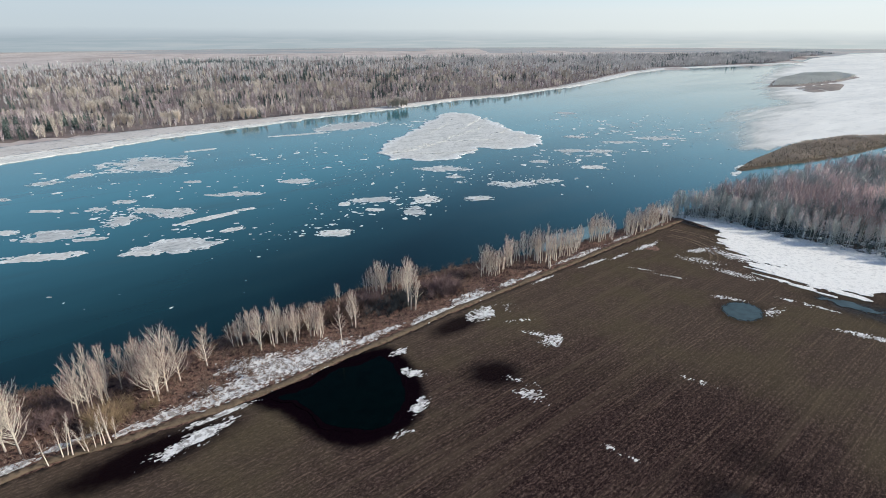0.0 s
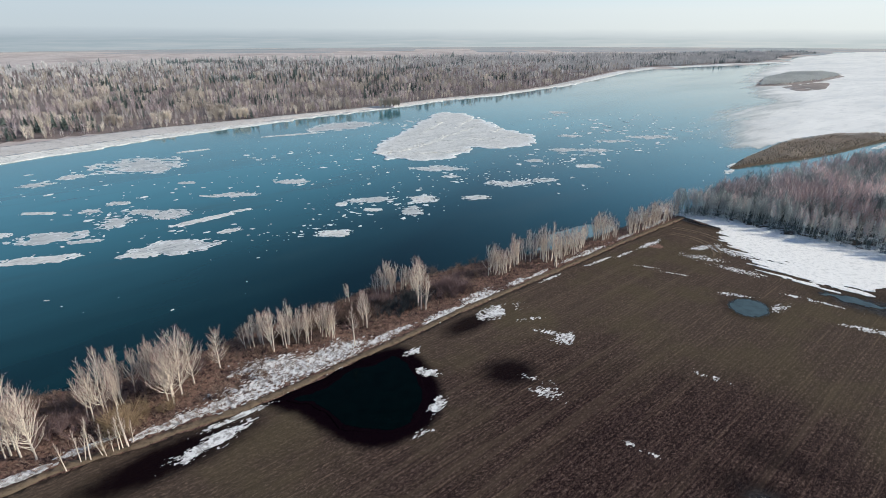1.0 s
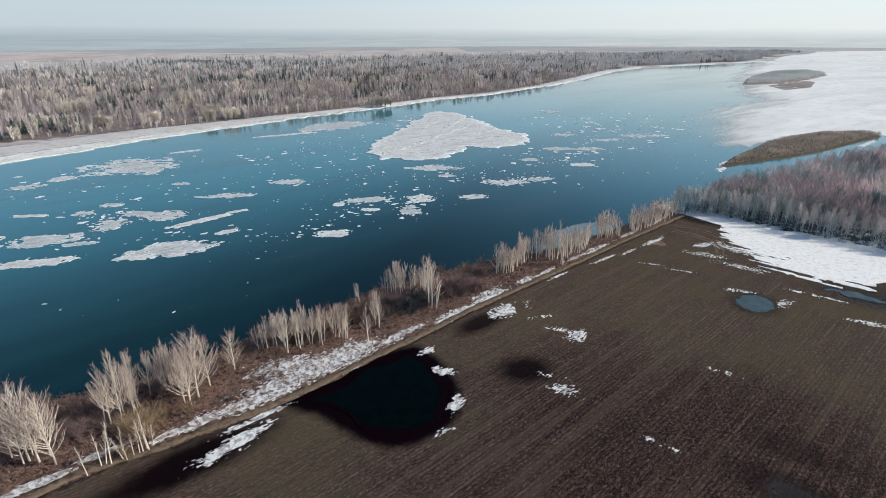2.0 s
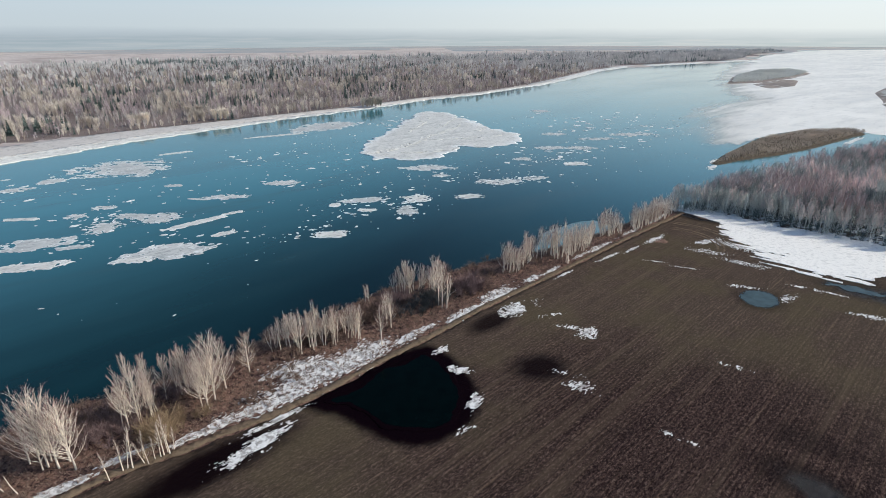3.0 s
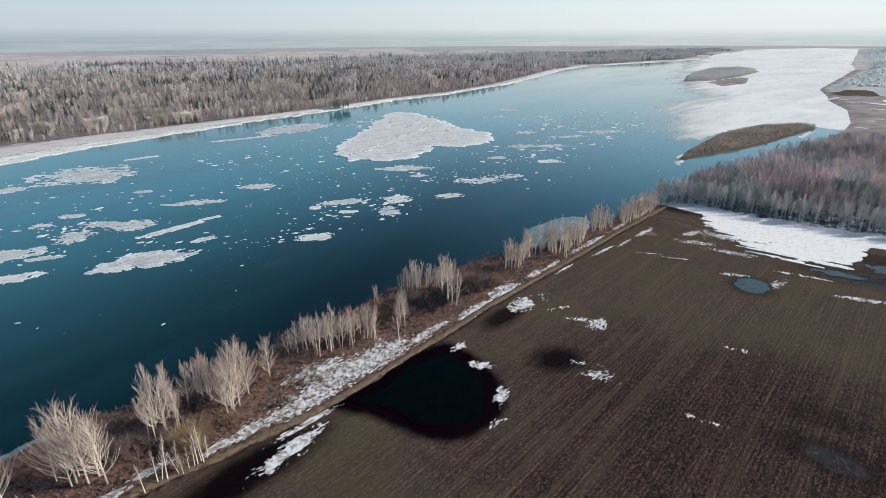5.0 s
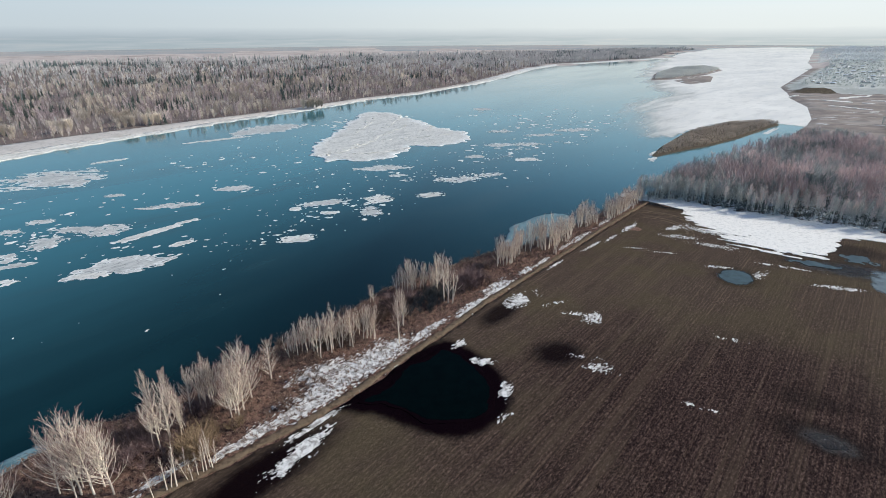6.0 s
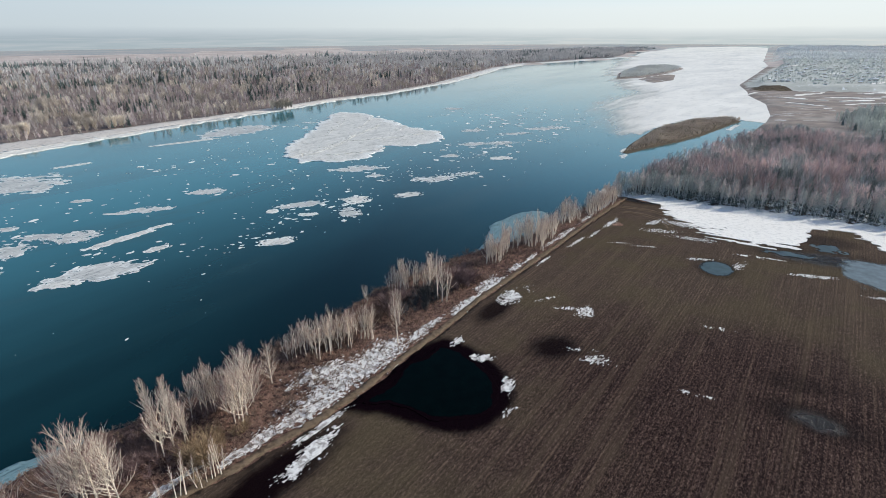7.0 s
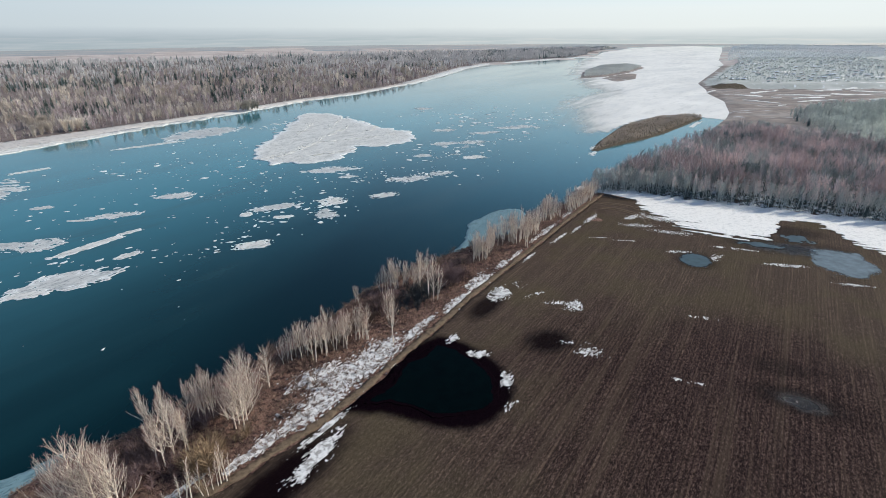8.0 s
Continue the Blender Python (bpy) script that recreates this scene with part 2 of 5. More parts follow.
    bump(n, l, b, noise_tex(n, l, mapped(n, l, p, (1, 0.6, 1), 35), 0.35, 3, 0.6), 0.06, 0.3)
    return m


def pond_water(name, colour, rough, spec=0.5, shallow=False):
    """Meltwater; shallow: the soil shows through where the mesh's "thickness" is small."""
    m, n, l, b = material(name, rough, spec)
    b.inputs["IOR"].default_value = 1.33
    p = position(n)
    a = noise_tex(n, l, p, 0.4, 4, 0.6)
    dark = tuple(0.6 * v for v in colour)
    l.new(ramp(n, l, a, (0.35, dark), (0.65, colour)), b.inputs["Base Color"])
    if shallow:
        k = n.new("ShaderNodeAttribute")
        k.attribute_name = "thickness"
        f = op(n, l, "ADD", k.outputs["Fac"], op(n, l, "MULTIPLY", op(n, l, "SUBTRACT", noise_tex(n, l, mapped(n, l, p, (0.3, 1.6, 1.0), FURROW), 0.9, 5, 0.7), 0.5), 0.5))
        l.new(span(n, l, f, 0.02, 0.75, 0.0, 0.97), b.inputs["Alpha"])
    return m


def snow(name, light=(0.86, 0.82, 0.765), dark=(0.62, 0.59, 0.55), size=0.8, spec=0.2, dirt=0.0):
    m, n, l, b = material(name, 0.75, spec)
    p = position(n)
    a, c2 = noise_tex(n, l, p, size, 5, 0.65), noise_tex(n, l, p, size * 6, 3, 0.6)
    c = ramp(n, l, a, (0.30, dark), (0.50, light), (1.0, light))
    c = mix(n, l, span(n, l, c2, 0.55, 0.68, 0, 0.6), c, tuple(0.42 * v for v in light))
    if dirt:
        # grass and soil showing through where the snow is nearly gone
        d = noise_tex(n, l, p, 0.75, 6, 0.75)
        c = mix(n, l, span(n, l, d, 0.485, 0.55, 0.0, dirt), c, (0.085, 0.060, 0.045))
    l.new(c, b.inputs["Base Color"])
    bump(n, l, b, op(n, l, "ADD", a, c2), 0.5, 0.12)
    return m


def floe_ice(name, light, dark, size, thin=False):
    """Grey slushy ice, whiter along its rim (the mesh's "rim" attribute); thin: it melts into the water where its "thickness" is small."""
    m, n, l, b = material(name, 0.6, 0.3)
    p = position(n)
    rnd = n.new("ShaderNodeObjectInfo").outputs["Random"]
    q = mapped(n, l, p, (0.45, 1.3, 1.0), 35)
    a, c2 = noise_tex(n, l, q, size, 6, 0.66, 0.8), noise_tex(n, l, q, size * 6, 5, 0.68, 0.5)
    bright = tuple(min(0.92, 1.14 * v) for v in light)
    c = ramp(n, l, a, (0.34, dark), (0.48, light), (0.66, bright))
    c = mix(n, l, span(n, l, c2, 0.49, 0.37, 0.0, 0.2 if thin else 0.8), c, tuple(0.55 * v for v in dark))
    c = mix(n, l, span(n, l, c2, 0.56, 0.70, 0.0, 0.6), c, bright)
    c = mix(n, l, span(n, l, rnd, 0, 1, 0.0, 0.3), c, dark)
    if not thin:
        rim = n.new("ShaderNodeAttribute")
        rim.attribute_name = "rim"
        c = mix(n, l, op(n, l, "MULTIPLY", rim.outputs["Fac"], span(n, l, c2, 0.36, 0.56, 0.25, 0.95)), c, (0.80, 0.80, 0.78))
    l.new(c, b.inputs["Base Color"])
    bump(n, l, b, op(n, l, "ADD", a, c2), 0.45, 0.25)
    if thin:
        k = n.new("ShaderNodeAttribute")
        k.attribute_name = "thickness"
        streak = noise_tex(n, l, mapped(n, l, p, (0.28, 1.2, 1.0), 40), 0.022, 6, 0.65, 0.4)
        f = op(n, l, "ADD", k.outputs["Fac"], op(n, l, "MULTIPLY", op(n, l, "SUBTRACT", streak, 0.5), 1.1))
        l.new(span(n, l, f, 0.12, 0.85, 0.0, 0.97), b.inputs["Alpha"])
    return m


def bark(name, light, dark, size=1.2):
    m, n, l, b = material(name, 0.85, 0.2)
    p = n.new("ShaderNodeTexCoord").outputs["Object"]
    a = noise_tex(n, l, mapped(n, l, p, (1, 1, 2.2)), size, 4, 0.7)
    rnd = n.new("ShaderNodeObjectInfo").outputs["Random"]
    c = ramp(n, l, a, (0.30, dark), (0.40, light))
    c = mix(n, l, span(n, l, rnd, 0, 1, 0.0, 0.3), c, dark)
    l.new(c, b.inputs["Base Color"])
    return m


def twig(name, light, dark, size=0.35, wood=False):
    m, n, l, b = material(name, 0.9, 0.1)
    g = n.new("ShaderNodeNewGeometry")
    rnd = n.new("ShaderNodeObjectInfo").outputs["Random"]
    if wood:
        # each tree of a wood has a tone of its own
        k = n.new("ShaderNodeAttribute")
        k.attribute_name = "tone"
        rnd = k.outputs["Fac"]
    f = op(n, l, "ADD", op(n, l, "MULTIPLY", g.outputs["Random Per Island"], 0.2 if wood else 0.6), op(n, l, "MULTIPLY", rnd, 0.8 if wood else 0.4))
    c = ramp(n, l, f, (0.1, dark), (0.9, light))
    a = noise_tex(n, l, g.outputs["Position"], size, 3, 0.6)
    c = mix(n, l, span(n, l, a, 0.42, 0.62, 0.0, 0.6), c, tuple(0.5 * (x + y) * 0.75 for x, y in zip(light, dark)))
    l.new(c, b.inputs["Base Color"])
    return m


def distance_haze():
    # the far plain and the pale air over it, haze painted as emission
    m = bpy.data.materials.new("far_distance")
    m.use_nodes = True
    n, l = m.node_tree.nodes, m.node_tree.links
    n.clear()
    p = position(n)
    s = n.new("ShaderNodeSeparateXYZ")
    l.new(p, s.inputs[0])
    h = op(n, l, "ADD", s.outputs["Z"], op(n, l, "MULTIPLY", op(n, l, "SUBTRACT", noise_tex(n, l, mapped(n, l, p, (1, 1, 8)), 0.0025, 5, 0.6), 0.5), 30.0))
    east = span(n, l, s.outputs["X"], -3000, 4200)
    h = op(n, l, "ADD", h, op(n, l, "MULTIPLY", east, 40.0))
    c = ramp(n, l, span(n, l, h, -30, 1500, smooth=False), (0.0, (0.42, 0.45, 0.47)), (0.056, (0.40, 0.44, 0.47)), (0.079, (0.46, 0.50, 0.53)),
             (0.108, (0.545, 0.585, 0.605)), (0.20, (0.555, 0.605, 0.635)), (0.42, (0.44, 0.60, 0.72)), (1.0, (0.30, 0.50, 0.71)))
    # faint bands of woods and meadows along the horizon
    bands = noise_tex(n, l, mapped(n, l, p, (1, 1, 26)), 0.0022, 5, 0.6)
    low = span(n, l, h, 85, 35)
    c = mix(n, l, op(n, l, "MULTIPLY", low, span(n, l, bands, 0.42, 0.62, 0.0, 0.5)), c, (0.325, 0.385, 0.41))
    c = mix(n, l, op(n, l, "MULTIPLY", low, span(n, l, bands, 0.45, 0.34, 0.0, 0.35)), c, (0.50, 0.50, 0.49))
    # brighter sky on the sun's side, painted into the emission
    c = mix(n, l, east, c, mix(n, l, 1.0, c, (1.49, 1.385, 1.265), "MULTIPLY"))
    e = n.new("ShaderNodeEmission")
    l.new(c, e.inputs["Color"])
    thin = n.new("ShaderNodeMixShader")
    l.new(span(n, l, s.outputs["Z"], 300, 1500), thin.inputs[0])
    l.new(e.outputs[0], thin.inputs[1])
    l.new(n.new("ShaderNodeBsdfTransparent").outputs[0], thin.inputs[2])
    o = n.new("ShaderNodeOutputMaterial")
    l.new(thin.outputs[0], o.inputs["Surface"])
    return m


SOIL, GRASS, LOW, SLOPE, FLOOR = field_soil(), dry_grass(), low_land(), slope_earth(), forest_floor()
FARLAND, FLATS, YARDS = far_land(), brown_flats(), village_ground()
LITTER = snow("leaf_litter", (0.215, 0.170, 0.150), (0.130, 0.100, 0.092), 0.03, 0.05)
WATER = water()
POND_DARK, POND_BLUE = pond_water("dark_meltwater", (0.0006, 0.003, 0.003), 0.10, 0.06), pond_water("grey_meltwater", (0.070, 0.098, 0.102), 0.3, 0.25, True)
POND_PALE = pond_water("pale_meltwater", (0.17, 0.20, 0.205), 0.3, 0.3, True)
SNOW = snow("white_snow")
SNOW_OLD = snow("old_snow", (0.76, 0.735, 0.71), (0.52, 0.49, 0.465), 1.1, dirt=0.6)
ICE_WHITE = floe_ice("white_ice", (0.66, 0.635, 0.59), (0.47, 0.455, 0.42), 0.09)
ICE_GREY = floe_ice("grey_ice", (0.52, 0.51, 0.485), (0.33, 0.345, 0.34), 0.10)
ICE_SHEET = floe_ice("sheet_ice", (0.76, 0.72, 0.66), (0.66, 0.635, 0.595), 0.010, thin=True)
ICE_THIN = floe_ice("thin_shore_ice", (0.175, 0.265, 0.29), (0.065, 0.13, 0.155), 0.18)
BEACH = snow("frozen_beach", (0.57, 0.52, 0.475), (0.45, 0.405, 0.365), 0.05)
TRACK = snow("track_dirt", (0.165, 0.120, 0.082), (0.060, 0.043, 0.031), 0.9, 0.03)
BIRCH = bark("birch_bark", (0.88, 0.76, 0.62), (0.50, 0.39, 0.31))
ASPEN = bark("aspen_bark", (0.56, 0.57, 0.53), (0.16, 0.17, 0.165))
BIRCH_TWIG = twig("birch_twigs", (0.51, 0.31, 0.28), (0.22, 0.12, 0.114))
RED_TWIG = twig("red_twigs", (0.56, 0.35, 0.26), (0.26, 0.14, 0.11))
MAUVE_TWIG = twig("mauve_twigs", (0.90, 0.71, 0.66), (0.44, 0.33, 0.315), 0.05, True)
# the wood's shade put into the colour, a darker twin of the mauve
SHADED_TWIG = twig("shaded_twigs", (0.54, 0.55, 0.51), (0.17, 0.19, 0.18), 0.05, True)
FAR_TWIG = twig("far_twigs", (0.82, 0.71, 0.66), (0.31, 0.26, 0.25), 0.012, True)
PALE_TWIG = twig("pale_twigs", (0.86, 0.76, 0.64), (0.43, 0.36, 0.30), 0.012, True)
MAUVE_FAR = twig("far_mauve_twigs", (0.72, 0.585, 0.57), (0.25, 0.195, 0.20), 0.012, True)
NEEDLE = twig("conifer_needles", (0.16, 0.19, 0.165), (0.055, 0.078, 0.072), 0.02, True)
# needles paler than real foliage: distance haze put into the colour
HAZED_NEEDLE = twig("hazed_conifer_needles", (0.26, 0.31, 0.295), (0.12, 0.155, 0.15), 0.02, True)
STRAW = twig("straw", (0.50, 0.36, 0.265), (0.12, 0.072, 0.065), 0.15)
SHRUB = twig("shrub_twigs", (0.30, 0.205, 0.15), (0.08, 0.052, 0.046), 0.2)
TAN_SHRUB = twig("tan_shrub_twigs", (0.42, 0.30, 0.185), (0.18, 0.125, 0.08), 0.2)
# undergrowth near black, the inner shade of the wood put into its colour
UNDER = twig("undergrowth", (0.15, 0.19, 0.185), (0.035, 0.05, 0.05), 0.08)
WINE = twig("wine_shrub_twigs", (0.31, 0.215, 0.20), (0.12, 0.08, 0.08), 0.2)
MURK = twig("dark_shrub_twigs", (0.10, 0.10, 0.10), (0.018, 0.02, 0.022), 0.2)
UNDER_MAUVE = twig("mauve_undergrowth", (0.46, 0.37, 0.36), (0.19, 0.145, 0.15), 0.02)
ISLE = twig("island_brush", (0.80, 0.67, 0.54), (0.46, 0.38, 0.31), 0.03)
# far brush, garden trees and far woods: haze of the distance paled into their colours
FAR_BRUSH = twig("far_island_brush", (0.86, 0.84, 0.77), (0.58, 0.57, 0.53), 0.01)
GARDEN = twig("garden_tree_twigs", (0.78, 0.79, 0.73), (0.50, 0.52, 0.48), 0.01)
HAZED_LOW_WOOD = twig("hazed_low_wood", (0.86, 0.86, 0.76), (0.46, 0.48, 0.43), 0.01, True)
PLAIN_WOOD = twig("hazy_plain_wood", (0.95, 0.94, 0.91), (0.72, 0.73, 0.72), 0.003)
HAZED_FAR_WOOD = twig("hazed_far_wood", (0.90, 0.85, 0.81), (0.55, 0.52, 0.50), 0.01, True)


# ---- mesh helpers ----
rng = np.random.default_rng(7)


def mesh_of(name, verts, faces, mat, smooth=False):
    me = bpy.data.meshes.new(name)
    me.from_pydata([tuple(map(float, v)) for v in verts], [], [tuple(map(int, f)) for f in faces])
    me.materials.append(mat)
    if smooth:
        me.shade_smooth()
    return me


def valued(me, name, values):
    """Give a mesh a value at each vertex, by name."""
    me.attributes.new(name, "FLOAT", "POINT").data.foreach_set("value", np.asarray(values, np.float32))
    return me


def mesh_tris(name, verts, tris, mat):
    # a large mesh of triangles out of arrays
    me = bpy.data.meshes.new(name)
    me.vertices.add(len(verts))
    me.vertices.foreach_set("co", np.asarray(verts, np.float32).ravel())
    k = len(tris)
    me.loops.add(3 * k)
    me.loops.foreach_set("vertex_index", np.asarray(tris, np.int32).ravel())
    me.polygons.add(k)
    me.polygons.foreach_set("loop_start", np.arange(0, 3 * k, 3, dtype=np.int32))
    me.update(calc_edges=True)
    me.materials.append(mat)
    return me


def part(name, me, parent, label=""):
    ob = new(name, me)
    ob.parent = parent
    return tagged(ob, label)


def vnoise(x, y, scale, seed=0.0, octaves=4):
    """Fractal gradient noise of about -1 to 1 (arrays)."""
    x, y = np.asarray(x, float) * scale + seed * 7.13, np.asarray(y, float) * scale - seed * 3.71
    total, amp = 0.0, 1.0
    for o in range(octaves):
        i, j = np.floor(x), np.floor(y)
        fx, fy = x - i, y - j
        u, v = fx * fx * fx * (fx * (6 * fx - 15) + 10), fy * fy * fy * (fy * (6 * fy - 15) + 10)

        def corner(a, b):
            h = np.sin((i + a) * 127.1 + (j + b) * 311.7 + o * 17.3) * 43758.5453
            ang = (h - np.floor(h)) * 2 * np.pi
            return np.cos(ang) * (fx - a) + np.sin(ang) * (fy - b)

        low = corner(0, 0) * (1 - u) + corner(1, 0) * u
        high = corner(0, 1) * (1 - u) + corner(1, 1) * u
        total = total + 1.5 * amp * (low * (1 - v) + high * v)
        x, y, amp = x * 2.03 + 5.2, y * 2.03 + 1.3, amp * 0.53
    return total


def blob(fn, x0, x1, y0, y1, step):
    """The region fn(x, y) > 0 as vertices and faces with a smooth rim, and the rim's edges."""
    nx, ny = int((x1 - x0) / step) + 2, int((y1 - y0) / step) + 2
    gx, gy = np.meshgrid(x0 + np.arange(nx) * step, y0 + np.arange(ny) * step, indexing="ij")
    val = np.asarray(fn(gx, gy), float).tolist()
    verts, index, faces = [], {}, []

    def point(key, x, y):
        if key not in index:
            index[key] = len(verts)
            verts.append((x, y))
        return index[key]

    for i in range(nx - 1):
        for j in range(ny - 1):
            ring = ((i, j), (i + 1, j), (i + 1, j + 1), (i, j + 1))
            v = [val[a][b] for a, b in ring]
            if max(v) <= 0:
                continue
            face = []
            for k in range(4):
                (a, b), (c, d) = ring[k], ring[(k + 1) % 4]
                p, q = v[k], v[(k + 1) % 4]
                if p > 0:
                    face.append(point((a, b), x0 + a * step, y0 + b * step))
                if (p > 0) != (q > 0):
                    f = min(0.97, max(0.03, p / (p - q)))
                    lo, hi = sorted(((a, b), (c, d)))
                    face.append(point((lo, hi), x0 + (a + (c - a) * f) * step, y0 + (b + (d - b) * f) * step))
            if len(face) > 2:
                faces.append(face)
    seen = {}
    for f in faces:
        for k in range(len(f)):
            e = (f[k], f[(k + 1) % len(f)])
            if (e[1], e[0]) in seen:
                del seen[(e[1], e[0])]
            else:
                seen[e] = 1
    return verts, faces, list(seen)


def split_islands(faces, count):
    """The faces of each separate island, the largest first."""
    root = list(range(count))

    def find(a):
        while root[a] != a:
            root[a] = root[root[a]]
            a = root[a]
        return a

    for f in faces:
        a = find(f[0])
        for b in f[1:]:
            root[find(b)] = a
    sets = {}
    for f in faces:
        sets.setdefault(find(f[0]), []).append(f)
    return sorted(sets.values(), key=len, reverse=True)


def broken_sheet(name, piece, crumbs, fn, box, step, top, bottom, mat, label, category, group, rim=0.0, least=24):
    """A thing of up to five larger pieces and the small crumbs round them; rim: how far in from the edge it is whiter."""
    me = sheet(name, fn, box, step, top, bottom, mat)
    if me is None:
        return
    faces = [tuple(p.vertices) for p in me.polygons]
    co = [tuple(v.co) for v in me.vertices]
    sets = split_islands(faces, len(co))
    sets = [f for k, f in enumerate(sets) if k == 0 or len(f) > least]
    root = tagged(new(name), label, category, group)
    big = [f for k, f in enumerate(sets) if k == 0 or (k < 5 and len(f) > 40)]
    for title, group_faces in [(piece, f) for f in big] + [(crumbs, sum(sets[len(big):], []))]:
        if not group_faces:
            continue
        ids = sorted({i for f in group_faces for i in f})
        back = {i: k for k, i in enumerate(ids)}
        me = mesh_of(title, [co[i] for i in ids], [tuple(back[i] for i in f) for f in group_faces], mat)
        if rim:
            at = np.array([co[i] for i in ids])
            valued(me, "rim", np.clip(1 - fn(at[:, 0], at[:, 1]) / rim, 0, 1))
        ob = part(title, me, root)
        if title == crumbs:
            tagged(ob, kind="stuff")


def sheet(name, fn, box, step, top, bottom, mat, smooth=True):
    """A sheet over the region fn > 0: top(x, y) above, with a rim down to bottom(x, y)."""
    v2, faces, rim = blob(fn, *box, step)
    if not faces:
        return None
    xs, ys = np.array(v2).T
    zs, bs = top(xs, ys) + 0 * xs, bottom(xs, ys) + 0 * xs
    verts = list(zip(xs, ys, zs))
    low = {}
    for a, b in rim:
        for k in (a, b):
            if k not in low:
                low[k] = len(verts)
                verts.append((xs[k], ys[k], bs[k]))
    faces = list(faces) + [(b, a, low[a], low[b]) for a, b in rim]
    return mesh_of(name, verts, faces, mat, smooth)


def tubes(lines, sides=3):
    """Tapered tubes along lines of (points, radii): arrays of vertices and triangles."""
    vs, fs, base = [], [], 0
    for pts, radii in lines:
        pts = np.asarray(pts, float)
        d = np.gradient(pts, axis=0)
        d /= np.linalg.norm(d, axis=1)[:, None] + 1e-9
        ref = np.where(np.abs(d[:, 2:3]) > 0.9, [[1.0, 0, 0]], [[0, 0, 1.0]])
        u = np.cross(d, ref)
        u /= np.linalg.norm(u, axis=1)[:, None] + 1e-9
        w = np.cross(d, u)
        ang = np.arange(sides) * 2 * np.pi / sides
        r = np.asarray(radii, float)[:, None, None]
        ringv = pts[:, None, :] + r * (np.cos(ang)[None, :, None] * u[:, None, :] + np.sin(ang)[None, :, None] * w[:, None, :])
        vs.append(ringv.reshape(-1, 3))
        for k in range(len(pts) - 1):
            for s in range(sides):
                a, b = base + k * sides + s, base + k * sides + (s + 1) % sides
                fs.append((a, b, b + sides))
                fs.append((a, b + sides, a + sides))
        base += len(pts) * sides
    return np.concatenate(vs), np.asarray(fs, int)


def slivers(p, q, width):
    """Thin triangles from p to q, as arrays."""
    p, q = np.asarray(p, float), np.asarray(q, float)
    d = q - p
    side = np.cross(d, rng.normal(size=d.shape))
    side /= np.linalg.norm(side, axis=1)[:, None] + 1e-9
    side *= np.asarray(width).reshape(-1, 1) / 2
    v = np.stack([p - side, p + side, q], axis=1).reshape(-1, 3)
    return v, np.arange(len(v)).reshape(-1, 3)


def joined(*pieces):
    vs, fs, base = [], [], 0
    for v, f in pieces:
        vs.append(v)
        fs.append(np.asarray(f) + base)
        base += len(v)
    return np.concatenate(vs), np.concatenate(fs)


def scattered(template, xyz, turn, size):
    """Many copies of one template's arrays at places, turned and sized, as one pair of arrays."""
    v, f = template
    c, s = np.cos(turn)[:, None], np.sin(turn)[:, None]
    x, y, z = v[:, 0][None], v[:, 1][None], v[:, 2][None]
    k = np.asarray(size)[:, None]
    out = np.stack([(c * x - s * y) * k + xyz[:, 0:1], (s * x + c * y) * k + xyz[:, 1:2], z * k + xyz[:, 2:3]], axis=2)
    tri = f[None] + (np.arange(len(xyz)) * len(v))[:, None, None]
    return out.reshape(-1, 3), tri.reshape(-1, 3)


# ---- plan ----
CREST = ((-900, -330), (-300, -60), (-125, 40), (-104, 58), (-95, 72), (-88, 81), (-80, 87), (-72, 90), (-62, 96), (-50, 107), (-36, 117), (-24, 130), (-5, 140),
         (8, 148), (30, 156), (55, 171), (78, 188), (103, 202), (121, 212.5), (140, 222), (170, 239), (195, 250), (217, 261), (246, 273), (272, 262), (279, 225), (283, 190), (292, 130), (340, 60),
         (600, -100), (1500, -500))
TRACK_LINE = ((-120, 26), (-95, 45), (-80, 56), (-70, 63), (-63, 68.5), (-55, 72), (-49, 76), (-42, 80), (-32, 87.5), (-21, 97), (-8, 108), (2, 117), (19, 130.5),
              (30, 139), (56, 160), (74, 174), (86, 183), (93, 189))
FAR_SHORE = ((-700, -300), (-520, 150), (-445, 310), (-370, 445), (-286, 562), (-219, 632), (-160, 697), (-64, 785), (20, 880), (121, 957), (255, 1110),
             (372, 1278), (544, 1545), (712, 1728), (1000, 1872), (1300, 2040), (1660, 2500), (2120, 2900), (2700, 3300))
NEAR_SHORE = ((2990, 2950), (2795, 2862), (1778, 1844), (1344, 1365), (1041, 1098), (803, 890), (718, 778), (683, 741), (618, 638), (531, 543),
              (490, 507), (440, 470), (380, 425), (300, 380), (230, 340), (160, 295), (95, 250), (40, 214), (-15, 184), (-60, 150), (-104, 116), (-160, 80), (-300, 5), (-900, -280))
PENINSULA = ((221, 392), (262, 436), (335, 502), (418, 547), (463, 542), (474, 522), (437, 502), (357, 453), (310, 430), (258, 410))
ISLAND = ((655, 1090), (770, 1262), (950, 1450), (1080, 1485), (1034, 1345), (880, 1205), (740, 1110))
BAR = ((676, 985), (700, 1075), (830, 1165), (860, 1155), (760, 1030))
TERRACE = ((735, 780), (830, 895), (1065, 1090), (1370, 1350), (1800, 1830), (3000, 2850), (4500, 2500), (3000, 1200), (1500, 700), (1000, 660), (850, 715))
WOOD = ((85, 191), (100, 187), (109, 178), (117, 168.5), (131, 155), (145, 142.5), (158, 128.5), (178, 106), (215, 80), (262, 130), (268, 200), (262, 226), (258, 240),
        (258, 256), (244, 265), (217, 255), (195, 245), (171, 234), (142, 217), (123, 208), (106, 198))


